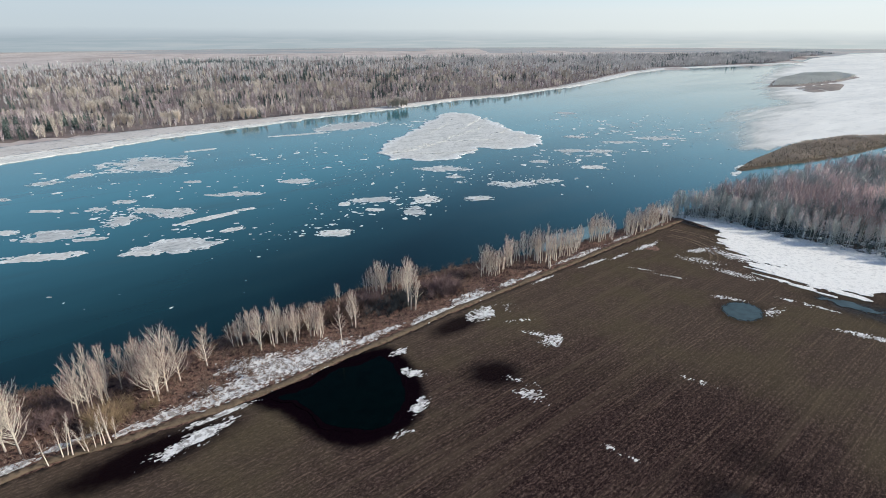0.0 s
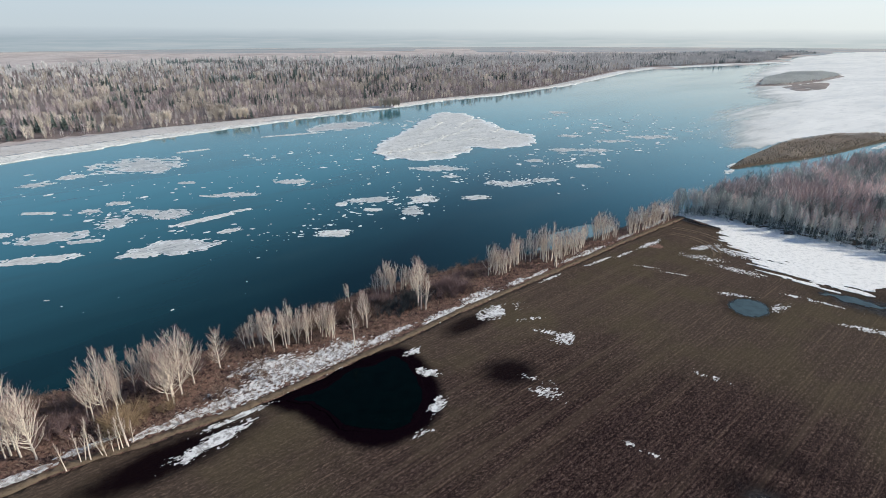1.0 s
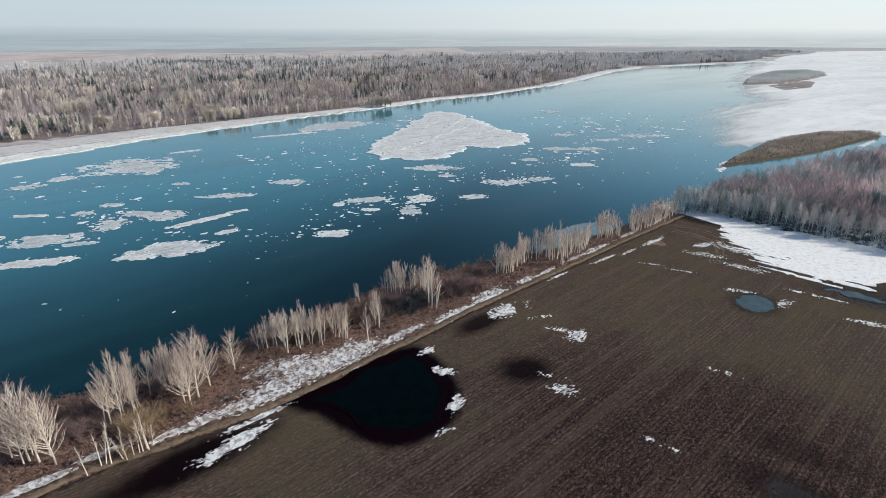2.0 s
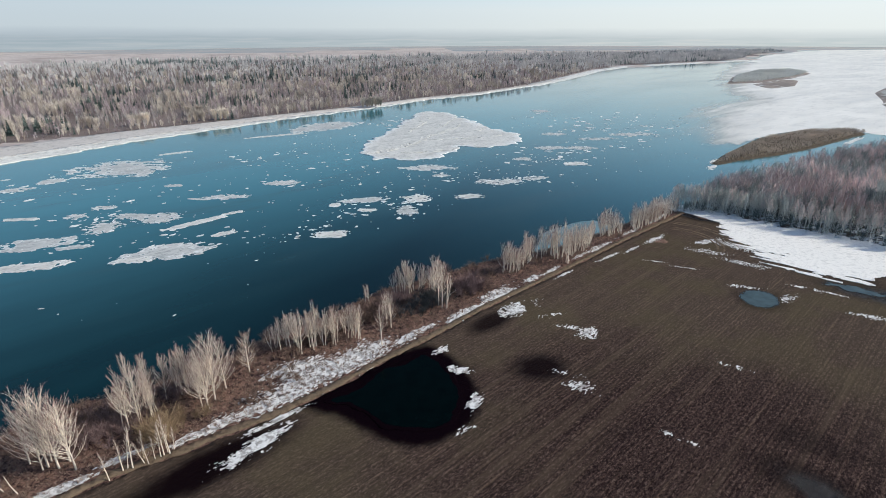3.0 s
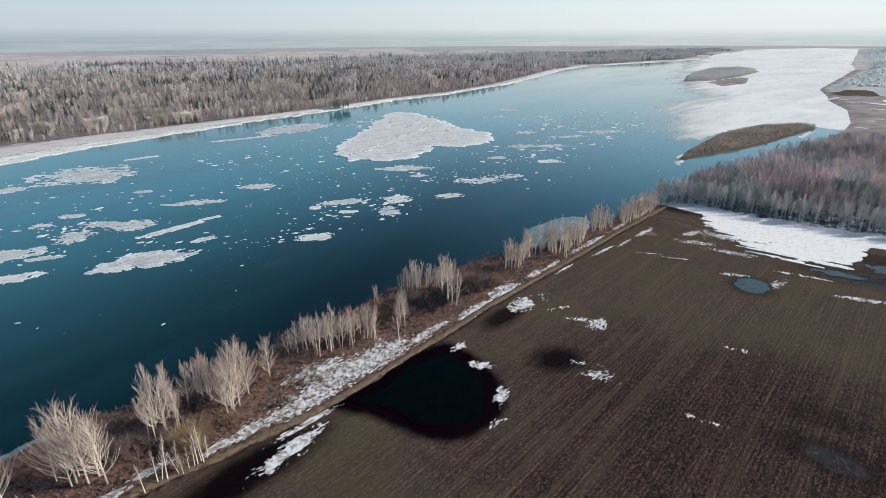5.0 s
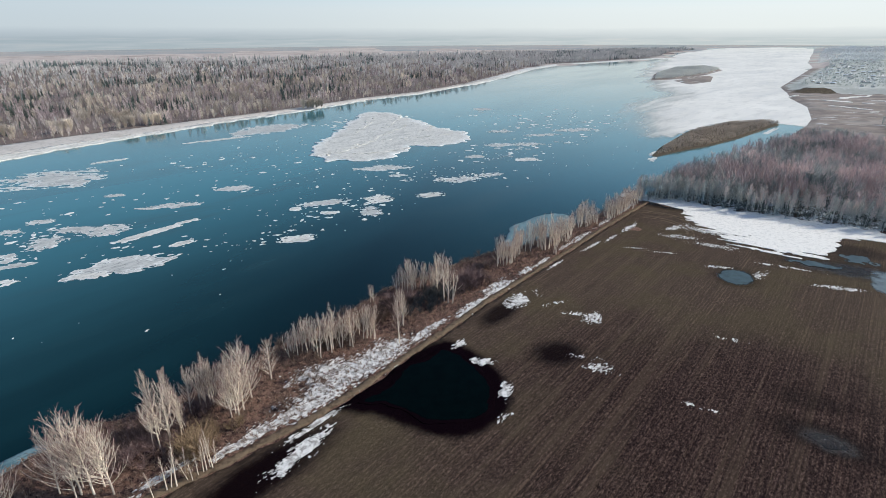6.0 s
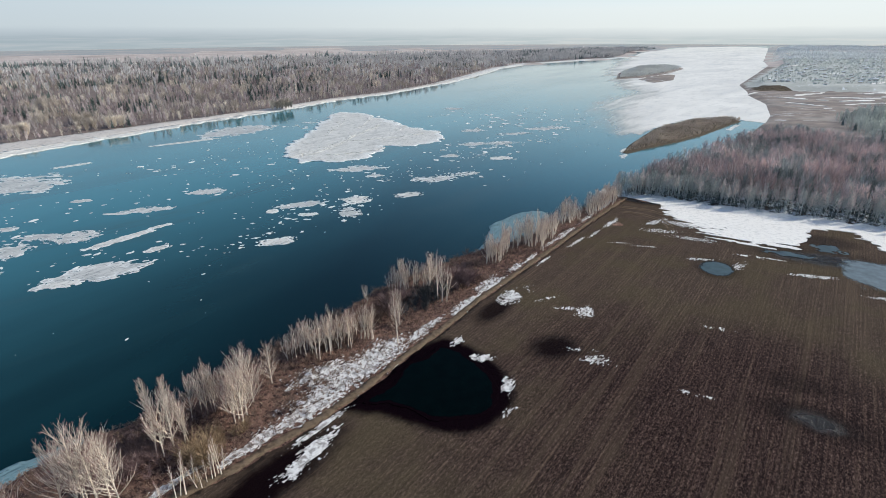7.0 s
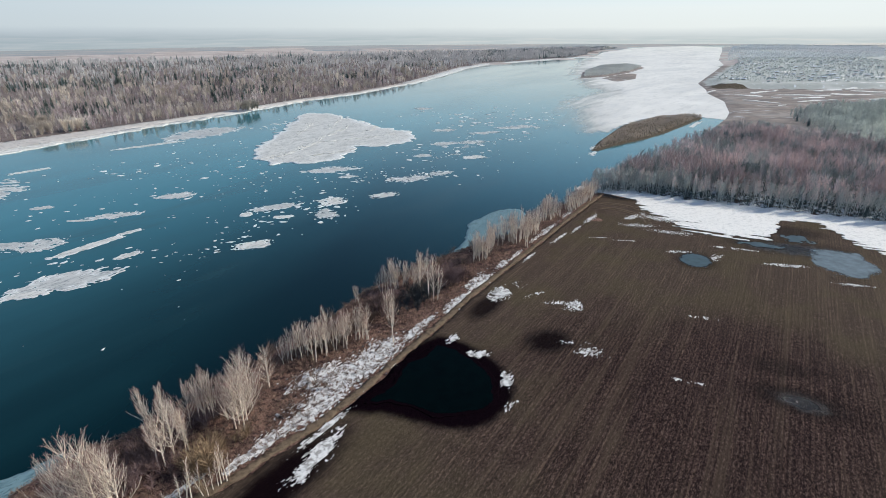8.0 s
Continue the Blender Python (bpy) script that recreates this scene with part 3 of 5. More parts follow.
FOREST = ((-900, 300), (-530, 410), (-458, 488), (-415, 535), (-384, 551), (-303, 610), (-227, 671), (-159, 721), (-60, 808), (16, 892), (118, 967), (250, 1122), (362, 1296), (532, 1565), (700, 1752), (990, 1900), (1290, 2075),
          (1640, 2540), (2100, 2950), (1950, 3150), (1140, 2860), (650, 2820), (236, 2690), (-42, 2680), (-305, 2480), (-560, 2440), (-920, 2430), (-1280, 2010), (-1360, 1720), (-1500, 1000))


def inside(px, py, poly):
    """Whether points lie in a polygon (arrays)."""
    hit = np.zeros(np.shape(px), bool)
    for (ax, ay), (bx, by) in zip(poly, poly[1:] + poly[:1]):
        cross = (ay > py) != (by > py)
        with np.errstate(divide="ignore", invalid="ignore"):
            hit ^= cross & (px < (bx - ax) * (py - ay) / (by - ay) + ax)
    return hit


def reach(px, py, line):
    """The distance of points to a line of points (arrays)."""
    best = np.full(np.shape(px), 1e9)
    for (ax, ay), (bx, by) in zip(line, line[1:]):
        dx, dy = bx - ax, by - ay
        f = np.clip(((px - ax) * dx + (py - ay) * dy) / (dx * dx + dy * dy), 0, 1)
        best = np.minimum(best, np.hypot(px - ax - f * dx, py - ay - f * dy))
    return best


def smooth01(t):
    t = np.clip(t, 0, 1)
    return t * t * (3 - 2 * t)


PLATEAU = CREST + ((1500, -900), (-900, -900))
RIVER = FAR_SHORE + NEAR_SHORE


def height(px, py):
    """The lie of the land."""
    px, py = np.asarray(px, float), np.asarray(py, float)
    d_river = reach(px, py, RIVER + RIVER[:1]) * np.where(inside(px, py, RIVER), -1, 1)
    for land in (PENINSULA, ISLAND, BAR):
        d = reach(px, py, land + land[:1]) * np.where(inside(px, py, land), 1, -1)
        d_river = np.maximum(d_river, d)
    low = W - 2.5 + (FLAT - W + 2.5) * smooth01((d_river + 14) / 28)
    d = reach(px, py, TERRACE + TERRACE[:1]) * np.where(inside(px, py, TERRACE), 1, -1)
    low = low + 7.0 * smooth01(d / 22)
    d = reach(px, py, CREST) * np.where(inside(px, py, PLATEAU), -1, 1)
    fall = 1 - (1 - np.clip((d + 0.5) / 46, 0, 1)) ** 1.5
    return low * fall + (1 - fall) * (0.0 + 0.25 * np.sin(px * 0.11) * np.sin(py * 0.13) * smooth01((d + 40) / 40))


def ground_z(x, y):
    return float(height(np.array([x]), np.array([y]))[0])


# ---- the large structure ----
def graded(lo, a, b, hi, step, grow=1.13):
    mid = list(np.arange(a, b + step, step))
    up, s = [], step
    while (up[-1] if up else mid[-1]) < hi:
        s *= grow
        up.append((up[-1] if up else mid[-1]) + s)
    down, s = [], step
    while (down[-1] if down else mid[0]) > lo:
        s *= grow
        down.append((down[-1] if down else mid[0]) - s)
    return np.array(down[::-1] + mid + up)


def build_ground():
    gx, gy = graded(-5200, -130, 240, 5200, 3.0), graded(-1200, 30, 320, 5200, 3.0)
    # keep the cells along the river small enough to follow its shores
    gx = np.unique(np.concatenate([gx, np.arange(-420, 1500, 13.0)]))
    gy = np.unique(np.concatenate([gy, np.arange(320, 1550, 14.0)]))
    X, Y = np.meshgrid(gx, gy, indexing="ij")
    Z = height(X, Y)
    nx, ny = X.shape
    verts = np.stack([X, Y, Z], 2).reshape(-1, 3)
    i, j = np.meshgrid(np.arange(nx - 1), np.arange(ny - 1), indexing="ij")
    a = (i * ny + j).ravel()
    quads = np.stack([a, a + ny, a + ny + 1, a + 1], 1)
    me = mesh_of("ground", verts, quads, GRASS, True)
    for extra in (SLOPE, LOW, FLOOR, FARLAND, FLATS, YARDS, LITTER):
        me.materials.append(extra)
    cx, cy = (X[:-1, :-1] + X[1:, 1:]).ravel() / 2, (Y[:-1, :-1] + Y[1:, 1:]).ravel() / 2
    d = reach(cx, cy, CREST) * np.where(inside(cx, cy, PLATEAU), -1, 1)
    kind = np.where(d < 3, 0, np.where(d < 40, 1, 2))
    kind = np.where(inside(cx, cy, WOOD) & (d < 3), 3, kind)
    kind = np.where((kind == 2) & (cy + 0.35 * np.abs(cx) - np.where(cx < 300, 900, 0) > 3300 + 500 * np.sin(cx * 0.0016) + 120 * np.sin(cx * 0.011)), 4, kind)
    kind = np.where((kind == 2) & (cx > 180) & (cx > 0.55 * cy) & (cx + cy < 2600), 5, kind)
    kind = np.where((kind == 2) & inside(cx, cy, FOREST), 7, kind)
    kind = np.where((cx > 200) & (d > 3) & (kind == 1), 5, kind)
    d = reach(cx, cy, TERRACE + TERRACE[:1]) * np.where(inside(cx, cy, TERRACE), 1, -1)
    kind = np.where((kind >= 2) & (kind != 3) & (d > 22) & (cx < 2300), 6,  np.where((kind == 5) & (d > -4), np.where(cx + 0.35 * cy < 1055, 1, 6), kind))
    kind = np.where((reach(cx, cy, PENINSULA + PENINSULA[:1]) < 14) | inside(cx, cy, PENINSULA), 1, kind)
    me.polygons.foreach_set("material_index", kind.astype(np.int32))
    return tagged(new("ground", me), "dry grass bank dropping steeply to the river, low land beyond", "ground", kind="structure")


build_ground()

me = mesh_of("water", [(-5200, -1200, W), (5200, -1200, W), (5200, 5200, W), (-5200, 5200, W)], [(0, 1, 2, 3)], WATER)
tagged(new("water", me), "dark teal river water between melting ice floes", "water", kind="structure")

steps = 96
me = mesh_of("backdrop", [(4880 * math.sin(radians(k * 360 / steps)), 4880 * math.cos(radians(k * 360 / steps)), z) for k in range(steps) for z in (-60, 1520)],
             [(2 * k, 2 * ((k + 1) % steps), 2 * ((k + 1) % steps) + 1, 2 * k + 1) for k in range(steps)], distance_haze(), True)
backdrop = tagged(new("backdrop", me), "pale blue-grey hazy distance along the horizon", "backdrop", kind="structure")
backdrop.visible_shadow = False


def signed_track(x, y):
    """How far a place lies on the river's side of the track (minus: on the field's)."""
    x, y = np.asarray(x, float), np.asarray(y, float)
    best, sign = np.full(x.shape, 1e9), np.ones(x.shape)
    for (ax, ay), (bx, by) in zip(TRACK_LINE, TRACK_LINE[1:]):
        dx, dy = bx - ax, by - ay
        f = np.clip(((x - ax) * dx + (y - ay) * dy) / (dx * dx + dy * dy), 0, 1)
        ex, ey = x - ax - f * dx, y - ay - f * dy
        d = np.hypot(ex, ey)
        sign = np.where(d < best, np.where(dx * ey - dy * ex > 0, 1, -1), sign)
        best = np.minimum(d, best)
    return best * sign


FRONT, ALONG, OUT = (89.0, 193.0), (0.707, -0.707), (-0.707, -0.707)   # the wood's edge towards the field


def front_uv(x, y):
    rx, ry = x - FRONT[0], y - FRONT[1]
    return rx * ALONG[0] + ry * ALONG[1], rx * OUT[0] + ry * OUT[1]


def field_fn(x, y):
    u, v = front_uv(x, y)
    return np.minimum(-signed_track(x, y) - 1.2 + 0.5 * vnoise(x, y, 0.3, 3), v - 0.5 + 1.2 * vnoise(x, y, 0.2, 5))


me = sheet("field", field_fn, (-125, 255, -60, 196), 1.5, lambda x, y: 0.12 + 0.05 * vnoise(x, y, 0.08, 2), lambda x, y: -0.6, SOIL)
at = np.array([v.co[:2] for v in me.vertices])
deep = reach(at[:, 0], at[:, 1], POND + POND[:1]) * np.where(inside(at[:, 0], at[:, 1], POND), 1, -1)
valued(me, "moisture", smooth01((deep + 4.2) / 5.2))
tagged(new("field", me), "dark brown ploughed field with stubble rows", "field", kind="structure")

me = sheet("track", lambda x, y: 0.75 - np.abs(signed_track(x, y)) + 0.5 * vnoise(x, y, 0.35, 9, 5), (-122, 97, 24, 192), 0.9,
           lambda x, y: 0.22 - 0.07 * np.cos(signed_track(x, y) * 5.6) + 0.04 * vnoise(x, y, 0.6, 4), lambda x, y: -0.5, TRACK)
tagged(new("track", me), "worn earth track along the edge of the field", "track", kind="structure")


def rut(cx, cy, r, a0, a1, label):
    """One curved wheel rut."""
    def fn(x, y):
        a = np.degrees(np.arctan2(y - cy, x - cx))
        return np.minimum(0.28 - np.abs(np.hypot(x - cx, y - cy) - r) + 0.3 * vnoise(x, y, 0.5, r, 4), np.minimum(a - a0, a1 - a) * 0.1)

    me = sheet("wheel_rut", fn, (cx - r - 1, cx + r + 1, cy - r - 1, cy + r + 1), 0.4, lambda x, y: 0.19 + 0.05 * vnoise(x, y, 0.08, 2), lambda x, y: 0.0, TRACK)
    tagged(new("wheel_rut", me), label, "track", kind="structure")


for r in (14.0, 15.9, 20.5, 22.3):
    rut(72, 157, r, -38 if r < 18 else -20, 62, "pale curved wheel rut in the corner of the field")


# ---- ponds of meltwater ----
def ellipse(x, y, cx, cy, rx, ry, turn):
    c, s = math.cos(radians(turn)), math.sin(radians(turn))
    a, b = (x - cx) * c + (y - cy) * s, -(x - cx) * s + (y - cy) * c
    return a, b, np.hypot(a / rx, b / ry)


def pond(cx, cy, rx, ry, turn, mat, label, ragged=0.5, seed=1.0):
    r = max(rx, ry) * 1.5
    root = tagged(new("meltwater_pond"), label, "pond")

    def fn(x, y, grow):
        return 1 + grow - ellipse(x, y, cx, cy, rx, ry, turn)[2] + ragged * vnoise(x, y, 2.2 / r, seed) + 0.05 * vnoise(x, y, 0.8, seed + 3)

    for name, grow, z, skin in (("water_surface", 0.12, 0.205, mat), ("mud_rim", 0.22, 0.175, SOIL)):
        me = sheet(name, lambda x, y: fn(x, y, grow), (cx - r, cx + r, cy - r, cy + r), max(0.3, r / 70), lambda x, y: z - 0.12 * (1 - np.clip(fn(x, y, grow) / 0.08, 0, 1)) * (skin is SOIL), lambda x, y: -0.02, skin, False)
        at = np.array([v.co[:2] for v in me.vertices])
        if skin is mat:
            valued(me, "thickness", np.clip(fn(at[:, 0], at[:, 1], grow) * 2.6, 0, 1.4))
        part(name, me, root, "dark wet mud round the water" if skin is SOIL else "")


def black_pond():
    def fn(x, y):
        d = reach(x, y, POND + POND[:1]) * np.where(inside(x, y, POND), 1, -1)
        return np.minimum(d - 2.4 + 0.9 * vnoise(x, y, 0.18, 3, 4), -signed_track(x, y) - 2.2)

    root = tagged(new("meltwater_pond"), "nearly black meltwater pond in the ploughed field", "pond")
    part("water_surface", sheet("water_surface", fn, (-38, -2, 68, 102), 0.45, lambda x, y: 0.215, lambda x, y: 0.12, POND_DARK, False), root)
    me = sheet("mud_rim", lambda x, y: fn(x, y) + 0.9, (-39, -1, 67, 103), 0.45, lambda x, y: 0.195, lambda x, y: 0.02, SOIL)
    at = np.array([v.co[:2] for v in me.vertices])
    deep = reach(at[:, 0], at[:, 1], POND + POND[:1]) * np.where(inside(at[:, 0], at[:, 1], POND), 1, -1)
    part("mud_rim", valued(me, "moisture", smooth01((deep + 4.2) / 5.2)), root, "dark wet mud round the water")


black_pond()
pond(75.8, 116, 5.4, 4.5, 44, POND_BLUE, "small round blue-grey meltwater pond", 0.05, 2)
pond(115.5, 99.5, 11.0, 8.0, 42, POND_PALE, "long blue-grey meltwater pond near the snowfield", 0.2, 3)
pond(105, 119, 6, 1.8, -40, POND_BLUE, "thin meltwater along the snowfield's rim", 0.5, 5)
pond(121, 119, 4.2, 3.6, -40, POND_BLUE, "meltwater between two tongues of snow", 0.5, 6)


# ---- snow ----
def patch(cx, cy, hl, hw, turn, gaps=0.5, seed=0.0, label="ragged patch of melting snow"):
    r = max(hl, hw) * 1.6 + 0.5
    c, q = math.cos(radians(FURROW)), math.sin(radians(FURROW))

    def fn(x, y):
        d = ellipse(x, y, cx, cy, hl, hw, turn)[2]
        a, b = c * x + q * y, c * y - q * x
        return (1.05 if gaps < 0.75 else 0.72) - d ** 1.3 + 0.7 * vnoise(a * 0.45, b, 0.45, seed, 4) + (0.30 + 0.95 * gaps) * (1.35 * vnoise(a * 0.35, b, 2.6, seed + 4, 4) - 0.10)

    base = lambda x, y: np.where(signed_track(x, y) < 0, np.maximum(0.12, height(x, y) + 0.06), height(x, y) + 0.03)
    broken_sheet("snow_patch", "snow_crust", "loose_snow", fn, (cx - r, cx + r, cy - r, cy + r), 0.11 if r < 9 else 0.17, lambda x, y: base(x, y) + 0.03 + 0.015 * vnoise(x, y, 0.5, seed),
                 lambda x, y: base(x, y) - 0.1, SNOW_OLD, label, "snow", "snow patches", least=6)


BANK_SNOW_A = ((-72, 64.5, 5, 1.0, 38, 0.3), (-64, 71.5, 4, 0.7, 35, 0.5), (-52, 77.5, 6, 1.2, 35, 0.4), (-44, 83.0, 6, 1.6, 36, 0.5), (-35, 92.0, 13, 3.6, 40, 1.1),
               (-28, 97.5, 8, 2.6, 42, 0.7), (-40, 95.0, 6, 2.2, 20, 1.0), (-17, 104.5, 4, 1.3, 42, 0.6), (-13, 108, 4, 0.9, 42, 0.9), (-2, 115.5, 5.5, 1.6, 42, 0.5),
               (8, 125.0, 6, 2.3, 42, 0.5), (19, 133.5, 4.5, 0.9, 40, 0.8), (26, 138.5, 3.5, 0.6, 40, 0.7), (38, 149.0, 5, 0.6, 40, 0.8), (47, 156.0, 6, 0.9, 40, 0.6))
BANK_SNOW_B = ((62, 168, 6, 0.7, 40, 0.6), (78, 181, 7, 0.7, 40, 0.6), (97, 190, 6, 0.8, -5, 0.5), (-88, 56, 7, 1.0, 38, 0.6))
BANK_SNOW = BANK_SNOW_A + BANK_SNOW_B
FIELD_SNOW_A = ((-43, 72, 6.0, 1.7, 44, 0.35), (-41, 78.2, 5, 0.6, 36, 0.6), (12, 116.3, 4.6, 2.4, 25, 0.55), (19, 112, 2.6, 0.9, 10, 0.9), (25.3, 103.2, 2.6, 1.5, 40, 0.6),
                (22, 106, 3, 0.8, -20, 1.2), (-9.5, 98.3, 1.9, 0.9, 40, 0.5), (-6.2, 91, 2.4, 1.2, -15, 0.3), (-4.4, 80.8, 2.8, 1.2, 70, 0.45), (-6.8, 73.3, 1.8, 0.6, 30, 0.9),
                (17.2, 83.5, 2.3, 1.4, -30, 1.1), (15.5, 88, 2.4, 0.7, -25, 1.3), (29.0, 68.8, 1.3, 0.65, -35, 0.9), (31.0, 67.0, 0.9, 0.35, -35, 1.2), (51.5, 87.4, 2.2, 0.8, -35, 1.3))
FIELD_SNOW_B = ((83, 115.3, 3, 1.0, 30, 0.7), (76, 123, 3.2, 0.9, -20, 1.0), (92, 121, 3.2, 0.6, -45, 0.6), (97, 117.5, 4, 0.45, -45, 0.7), (98, 104, 5.5, 1.1, -30, 0.9),
                (68, 160.5, 5, 0.9, 38, 0.4), (46, 146.3, 5, 0.55, 36, 0.6), (57, 152.5, 3.6, 0.45, 38, 0.7), (30, 136, 4, 0.35, 38, 0.6), (85, 157, 5, 1.5, 15, 0.8),
                (91, 152, 6, 2.0, -50, 0.9), (80, 148, 4, 1.5, -30, 1.4), (86, 138, 5, 1.3, -40, 1.4), (104, 88, 4, 0.7, -35, 0.9))
FIELD_SNOW_C = ((60, 142, 2.4, 0.4, -20, 1.0), (66, 137, 3.5, 0.4, -25, 1.2))
FIELD_SNOW = FIELD_SNOW_A + FIELD_SNOW_B + FIELD_SNOW_C
for k, row in enumerate(BANK_SNOW):
    patch(*row[:5], 0.6 * row[5], seed=k * 1.7 + 1, label="melting snow lying in dry grass beside the track")
for k, row in enumerate(FIELD_SNOW):
    patch(*row, seed=k * 1.3 + 50, label="ragged remains of melting snow on ploughed soil")

SNOW_EDGE = ((-4, 0.5), (6, 1.5), (14, 4), (20, 6), (29, 22), (40, 32), (56, 37), (66, 34), (69, 22), (72, 10), (80, 8), (85, 10), (90, 22), (97, 31), (112, 37), (150, 40), (190, 42))


def snowfield_fn(x, y):
    u, v = front_uv(x, y)
    lim = np.interp(u, [a for a, b in SNOW_EDGE], [b for a, b in SNOW_EDGE])
    near = np.clip(v / 14.0, 0, 1)
    return np.minimum.reduce([(lim - v) * 0.12 + near * (0.8 * vnoise(u * 0.10, v, 0.5, 2) + 0.35 * vnoise(x, y, 0.3, 8)), (v + 5) * 0.5 + 2.0 * vnoise(x, y, 0.25, 12), (u + 6) * 0.3])


broken_sheet("snowfield", "snow_crust", "loose_snow", snowfield_fn, (82, 240, 40, 200), 0.5, lambda x, y: 0.22 + 0.05 * vnoise(x, y, 0.15, 4), lambda x, y: 0.0, SNOW,
             "broad field of white snow in front of the birch wood", "snow", "")


# ---- river ice ----
def floe(cx, cy, hl, hw, turn, mat, label, thick=0.35, rough=0.5, seed=0.0, step=None, holes=0.0):
    r = max(hl, hw) * 1.4
    step = step or max(0.6, min(hl, hw) / 9)

    def fn(x, y):
        a, b, d = ellipse(x, y, cx, cy, hl, hw, turn)
        if mat == ICE_WHITE:
            d = (np.abs(a / hl) ** 4 + np.abs(b / hw) ** 4) ** 0.25
        edge = 1 - d ** 1.5 + rough * vnoise(a * 0.7, b, 2.0 / r, seed, 4) + 0.42 * vnoise(a * 0.6, b, min(0.7, 11 / r), seed + 2, 4)
        return edge + 0.16 * vnoise(a * 0.7, b, 1.0, seed + 9, 2) - holes * np.maximum(0.0, vnoise(a * 0.6, b, min(0.4, 8 / r), seed + 5, 4) - 0.05) * 1.6

    broken_sheet("ice_floe", "slab", "ice_rubble", fn, (cx - r, cx + r, cy - r, cy + r), step, lambda x, y: W + thick + 0.3 * thick * vnoise(x, y, 0.2, seed),
                 lambda x, y: W - 0.1, mat, label, "ice floe", "ice floes on the river", rim=0.3, least=5)


BIG = ((-57, 474), (-54, 520), (-36, 580), (-18, 645), (4, 735), (24, 742), (44, 722), (64, 660), (82, 590), (106, 562), (98, 505), (55, 488), (36, 492), (18, 452), (-9, 439), (-40, 447))


def big_fn(x, y):
    d = reach(x, y, BIG + BIG[:1])
    return np.where(inside(x, y, BIG), d, -d) + 6 * vnoise(x, y, 0.06, 6, 6)


big_top = lambda x, y: W + 0.22 + 0.25 * vnoise(x * 0.6, y, 0.05, 3, 6) + 0.35 * np.abs(vnoise(x, y * 0.5, 0.12, 5, 4))
big = tagged(new("ice_floe"), "very large white floe of frozen rubble in midstream", "ice floe", "ice floes on the river")
me = sheet("slab", big_fn, (-75, 125, 420, 760), 2.0, big_top, lambda x, y: W - 0.1, ICE_WHITE)
at = np.array([v.co[:2] for v in me.vertices])
part("slab", valued(me, "rim", np.clip(1 - big_fn(at[:, 0], at[:, 1]) / 9, 0, 1)), big)
for k, (x, y, hl, hw, turn) in enumerate(((-20, 500, 45, 5, 52), (15, 560, 60, 4, 58), (35, 640, 55, 4, 70), (55, 540, 40, 4, 15), (0, 620, 50, 3.5, 75), (-35, 480, 22, 4, 40), (20, 480, 40, 3.5, 20), (70, 590, 30, 3, 60))):
    def ridge_fn(px, py, x=x, y=y, hl=hl, hw=hw, turn=turn, k=k):
        a, b, d = ellipse(px, py, x, y, hl, hw, turn)
        return np.minimum(0.8 - d + 0.9 * vnoise(a * 0.4, b, 0.16, k + 2.0, 4), big_fn(px, py) * 0.2)

    part("pressure_ridge", sheet("pressure_ridge", ridge_fn, (x - 65, x + 65, y - 65, y + 65), 1.6,
                                 lambda px, py, k=k: big_top(px, py) + 0.12 + 0.55 * np.abs(vnoise(px, py, 0.35, k + 9.0, 4)), lambda px, py: W + 0.2, ICE_WHITE, False), big, "jagged ridge of piled ice")

# x, y, half length, half width, turn, white or grey, holes
FLOES_A = ((-243, 432, 36, 29, -8, 1, 0.8), (-206, 264, 20, 9, 6, 1, 0.7), (-193, 234, 17, 5, 12, 0, 0.3), (-135, 248, 20, 10, 18, 1, 0.4), (-146, 239, 8, 4, 10, 0, 0.6),
           (-135, 292, 17.5, 3.2, 44, 0, 0.1), (-240, 306, 10, 2.6, 0, 0, 0.2), (-184, 287, 9, 10, -20, 1, 0.9), (-160, 301, 13, 9, -15, 1, 1.2), (-178, 306, 11, 5, 0, 1, 0.7), (-203, 326, 7, 5, 10, 1, 1.0), (-212, 309, 6, 5, 0, 1, 0.9), (-134, 343, 14, 6, 5, 1, 0.6),
           (-152, 339, 7, 1.4, -12, 0, 0.1), (-104, 375, 12, 7, 5, 1, 0.4), (-44, 327, 16, 6, 10, 1, 0.4))
FLOES_B = ((-9, 327, 8, 8, 20, 0, 0.7), (-16, 303, 7, 9, 10, 1, 0.7), (-57, 265, 8, 5.5, 0, 0, 0.4), (2, 412, 20, 9, -5, 1, 0.5), (11, 386, 7, 3.5, 0, 1, 0.4),
           (-108, 625, 42, 26, 38, 1, 0.5), (-151.6, 571.8, 30.7, 3.8, 24.9, 0, 0.0), (-224.1, 489.2, 13.7, 3.2, 32.9, 0, 0.0), (-275, 395, 9, 8, 30, 1, 0.5), (52, 364, 16, 8, 6, 1, 1.2),
           (118, 480, 12, 8, 5, 1, 0.8), (145, 477, 16, 8, -2, 1, 1.6), (124, 415, 9, 6, 0, 0, 0.6))
FLOES_C = ((84, 436, 8, 6, 0, 1, 0.4), (225, 541, 22, 10, 0, 1, 1.5), (-61, 318, 3.5, 3.5, 0, 0, 0.2), (-41, 306, 5, 3, 0, 0, 0.3), (-238, 268, 8, 4, 4, 0, 0.3),
           (-181, 375, 6, 4, 0, 1, 0.4), (171, 731, 12, 12, 0, 1, 0.5), (142, 551, 13, 7, -6, 1, 1.4), (25, 330, 9, 5, 10, 0, 1.2), (-290, 330, 8, 5, 0, 1, 1.6),
           (-287, 372, 10, 6, 20, 1, 1.6), (-120, 308, 6, 2, 30, 0, 0.2), (-115, 272, 6, 3, 30, 0, 0.5))
